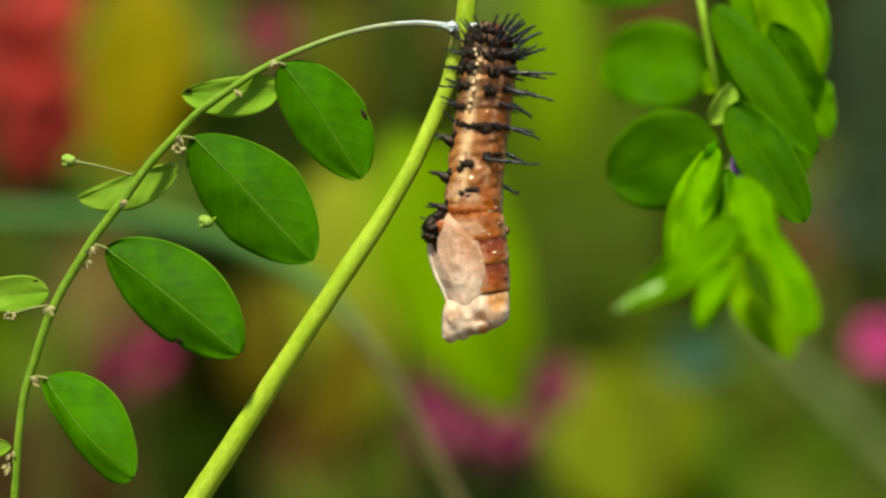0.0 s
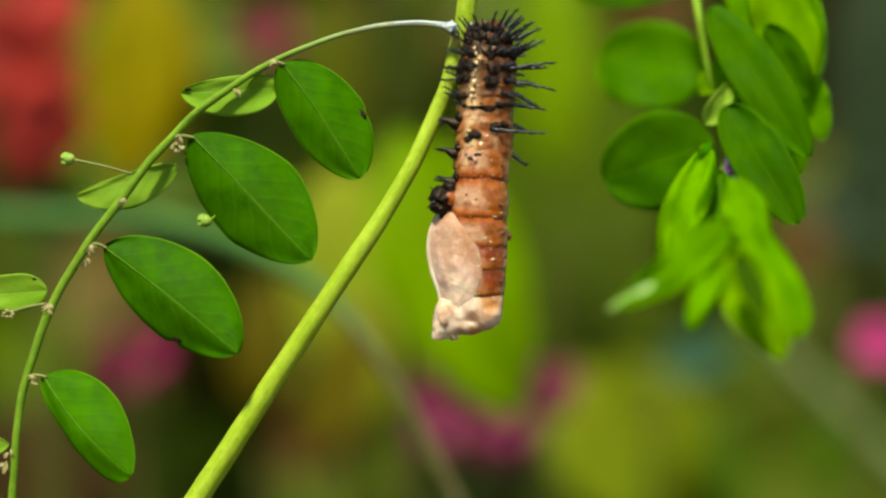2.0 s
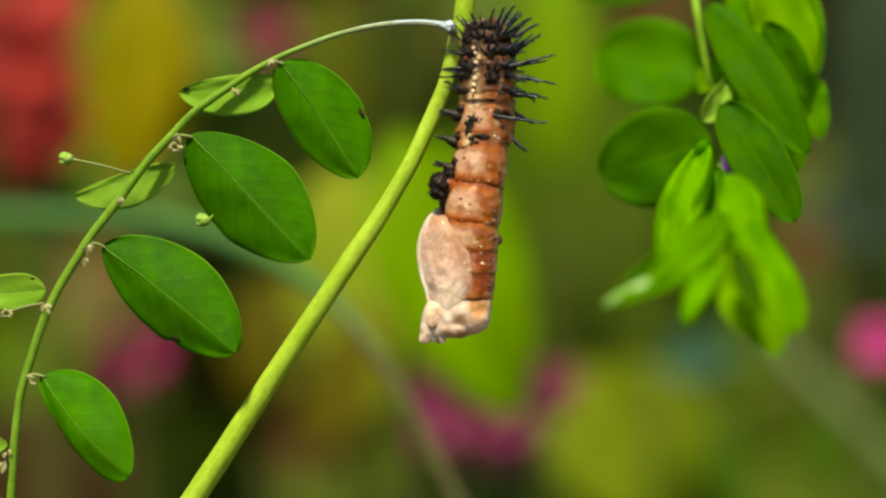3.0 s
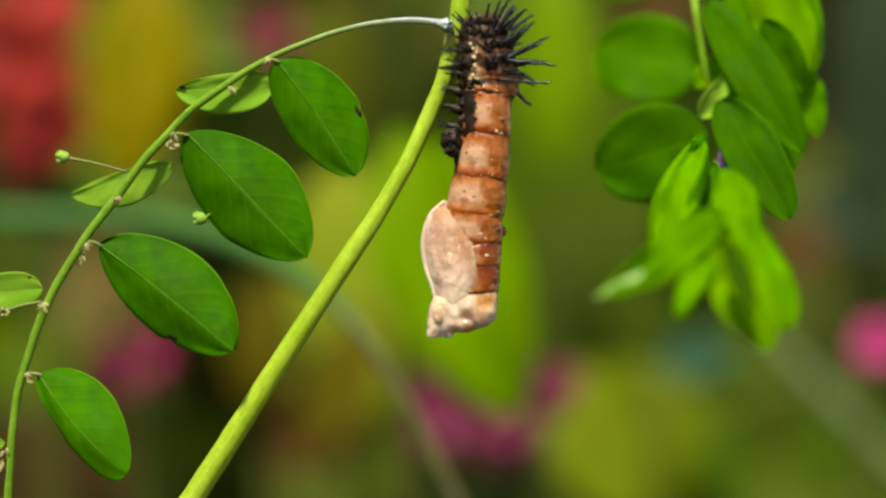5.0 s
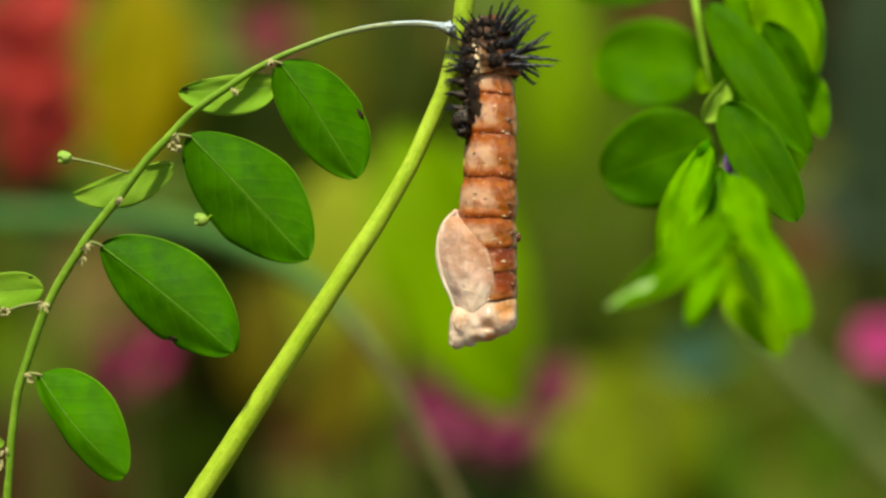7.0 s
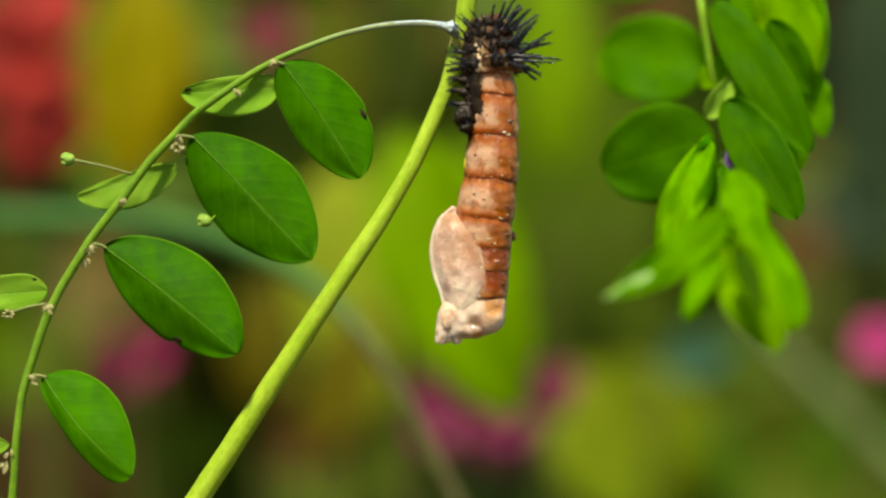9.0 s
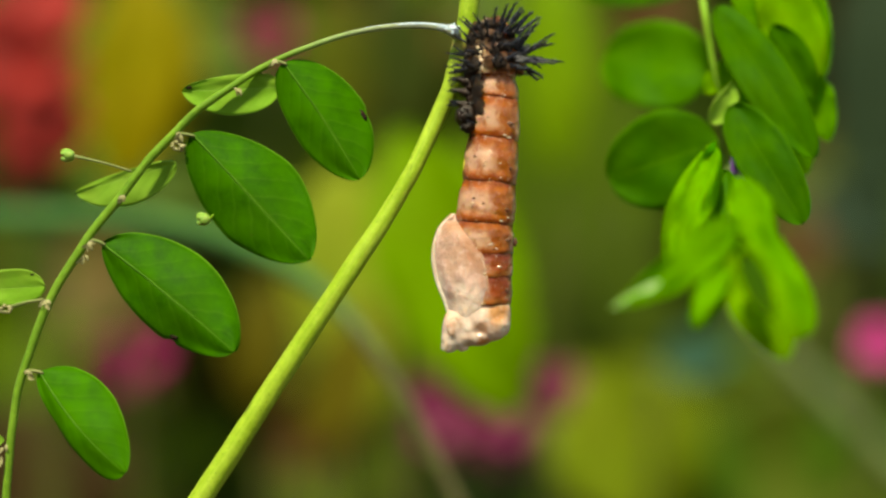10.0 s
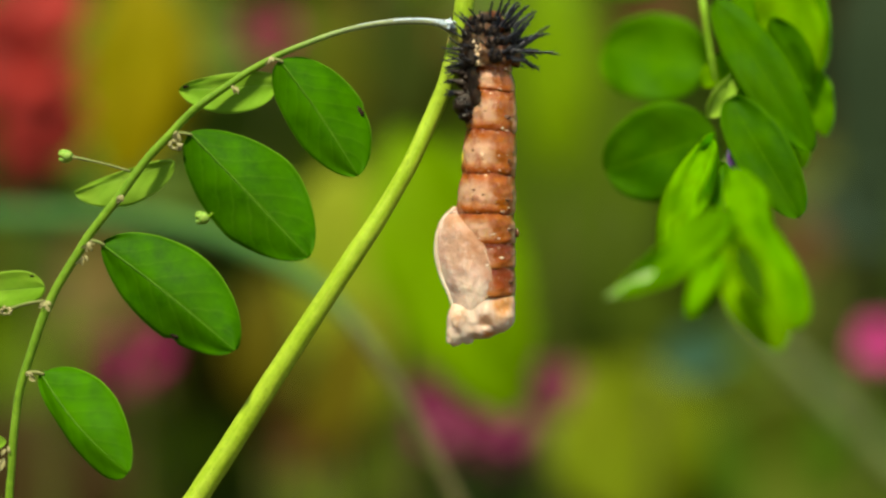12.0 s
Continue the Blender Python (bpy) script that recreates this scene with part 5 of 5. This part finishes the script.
# ---- the movement ----
# seconds, how far the stem has gone, its lean and the lean of its side branch
SWAY = ((0, 0, 0, 0, 0), (0.5, -9.7, -4.3, 0, -0.15), (1, 3.4, 4.7, 0.15, 0.43), (1.5, -3.5, -2.2, 0, 0.08), (2, -0.8, 0, 0, 0.24), (2.5, -4.8, -3, 0, 0.13), (3, -4, -1.4, 0.1, 0.19), (5, -10.4, -5.4, -0.25, 0.07), (5.5, -4.3, -2.4, -0.1, 0.31), (6, -10.8, -6.2, -0.25, -0.06), (6.5, -7.3, -2.8, -0.3, 0.07), (7, -5, 0.6, -0.25, 0.53), (9, -0.8, -0.2, -0.1, 0.2), (9.5, 1.3, 2.8, 0.1, 0.31), (10, 3, 4.5, 0, 1.2), (10.5, 5.2, 1.7, 0, 0.5), (11, 3.5, 1, 0, 0.66), (11.5, 0, 0, -0.1, 0.71), (12, -4.3, -4.4, -0.25, 0.32))
SWING = ((0, 0.0, 0.0, 0.0), (0.5, -11.1, -7.0, 1.38), (1, -3.6, 8.6, 0.55), (1.5, -6.9, -2.6, 1.41), (2, -7.0, 1.8, 0.45), (2.5, -8.9, -5.5, 0.69), (3, -9.1, -3.1, 0.88), (5, -11.5, -9.5, 1.7), (5.5, -9.5, -0.3, -0.2), (6, -16.0, -10.5, 0.2), (6.5, -13.0, -3.6, 0.4), (7, -10.0, -2.4, 0.2), (9, -1.0, -9.0, 1.6), (9.5, 1.0, 3.0, 0.16), (10, 4.0, 1.0, 0.9), (10.5, 6.5, -0.6, 0.6), (11, -2.4, 6.2, 0.96), (11.5, 8.4, -4.1, 0.0), (12, 2.0, -11.0, 1.5))
# the pupa's right flank at five heights, and the heights of three of its folds and of its lower end
FLANK_AT = (180, 300, 380, 470, 550)
FLANK_REST = (930, 935, 938, 935, 935)
FOLD_AT = (311, 381, 434, 603)
# at the times of SWAY
FLANKS = (
    (901, 887, 888, 902, 903), (892, 879, 880, 884, 879), (903, 899, 896, 898, 893), (899, 894, 891, 887, 878), (901, 899, 897, 896, 890),
    (901, 896, 889, 885, 873), (904, 893, 882, 878, 869), (906, 898, 890, 885, 881), (908, 903, 893, 885, 875), (902, 896, 893, 892, 891),
    (909, 901, 893, 888, 885), (914, 914, 913, 914, 917), (917, 916, 907, 900, 896), (918, 909, 902, 899, 900), (920, 913, 908, 905, 905),
    (923, 924, 922, 922, 926), (930, 935, 938, 935, 935), (920, 921, 920, 918, 917), (914, 911, 910, 911, 913))
FOLDS = (
    (316, 376, 430, 599), (315, 376, 427, 593), (328, 390, 447, 600), (318, 383, 437, 588), (321, 387, 440, 593), (325, 390, 441, 590),
    (331, 395, 447, 598), (320, 379, 432, 592), (325, 390, 443, 597), (311, 380, 432, 598), (325, 391, 445, 606), (318, 388, 443, 611),
    (322, 388, 441, 604), (322, 386, 445, 610), (325, 397, 452, 618), (317, 388, 443, 609), (311, 381, 434, 603), (318, 383, 438, 610),
    (312, 379, 437, 607))
BODY = [(sway[0], *flank, *fold) for sway, flank, fold in zip(SWAY, FLANKS, FOLDS)]


def body_shift(y, row, sway):
    """Where a height of the body has gone, and how it leans."""
    sx, sy = sway[1], sway[2]
    hs = (60, *FLANK_AT)
    dx = (sx - 2.1, *(row[1 + i] - FLANK_REST[i] for i in range(5)))
    fs = (60, *FOLD_AT)
    dy = (sy + 0.8, *(row[6 + i] - FOLD_AT[i] for i in range(4)))

    def bent(q):
        return float(sum(np.interp(q + e, hs, dx) for e in (-40, -20, 0, 20, 40)) / 5)
    lean = (bent(y + 45) - bent(y - 45)) / 90
    if y > 500:
        lean = (dx[-1] - dx[-2]) / 80 * 0.5 + (dx[-1] - dx[-3]) / 170 * 0.5
    return bent(y), float(np.interp(y, fs, dy)), lean


def motions():
    walk(VINE, [(t, Matrix.Translation(P(795 + x, 45 + y)) @ pose(0, 0, 0, 0, a)) for t, x, y, a, b in SWAY])
    for ob in BRANCH_PARTS:
        m = ob.matrix_basis.copy()
        walk(ob, [(t, pose(0, 0, 0, 0, b - a) @ m) for t, x, y, a, b in SWAY])
    walk(SPRIG, [(t, Matrix.Translation(P(1240 + x, y, 0.02)) @ pose(0, 0, 0, 0, a)) for t, x, y, a in SWING])
    for top in (PUPA, SKIN_TOP):
        walk(top, [(t, Matrix.Translation(P(868 + x - 2.1, 60 + y + 0.8))) for t, x, y, a, b in SWAY])
    for ob, y, org in PIECES:
        rows = []
        for row, sway in zip(BODY, SWAY):
            dx, dy, lean = body_shift(y, row, sway)
            oy = 60 - org.z / U
            dx += lean * (oy - y)
            rows.append((row[0], Matrix.Translation(org + Vector(((dx - sway[1] + 2.1) * U, 0, -(dy - sway[2] - 0.8) * U))) @ pose(0, 0, 0, 0, -math.degrees(lean))))
        walk(ob, rows)
    for ob, m, rise, end in BACK_SPINES:
        walk(ob, [(t, m @ pose(0, 0, 0, 0, -rise - (end - rise) * q)) for t, q in SLID])
    for ob, i in SKIN_PIECES:
        rows = []
        for row, sway in zip(BODY, SWAY):
            s = float(np.interp(row[0], [q[0] for q in SLID], [q[1] for q in SLID]))
            if i == "head":
                hx, hy = 820 + 20 * s, 405 + (188 - 405) * s
                dx, dy, lean = body_shift(hy, row, sway)
                rows.append((row[0], Matrix.Translation(local(hx, hy, -14) + Vector(((dx - sway[1] + 2.1) * U, 0, -(dy - sway[2] - 0.8) * U))) @ pose(0, 0, 0, 0, -math.degrees(lean) - 20 * s, 75 * s)))
                continue
            if i[0] == "flank":
                hy = i[1] + (i[2] - i[1]) * s
                dx, dy, lean = body_shift(hy, row, sway)
                hx = axis(hy)[0] - 46 + (i[3] * (1 - s) if len(i) > 3 else 0)
                rows.append((row[0], Matrix.Translation(local(hx, hy, -8) + Vector(((dx - sway[1] + 2.1) * U, 0, -(dy - sway[2] - 0.8) * U))) @ pose(0, 0, 0, 0, -math.degrees(lean) - 12 * s)))
                continue
            l0, r0, l1, r1 = i
            l, r = l0 + (l1 - l0) * s, r0 + (r1 - r0) * s
            y = (l + r) / 2
            dx, dy, lean = body_shift(y, row, sway)
            x, g = axis(y)
            sunk = 15 * s if l0 > 220 else 3 * s if l0 > 150 else 0
            rows.append((row[0], Matrix.Translation(local(x, y, sunk) + Vector(((dx - sway[1] + 2.1) * U, 0, -(dy - sway[2] - 0.8) * U))) @ pose(0, 0, 0, 0, -math.degrees(lean) - math.degrees(math.atan2(l - r, 92) - math.atan2(l0 - r0, 92)))))
        walk(ob, rows)


motions()
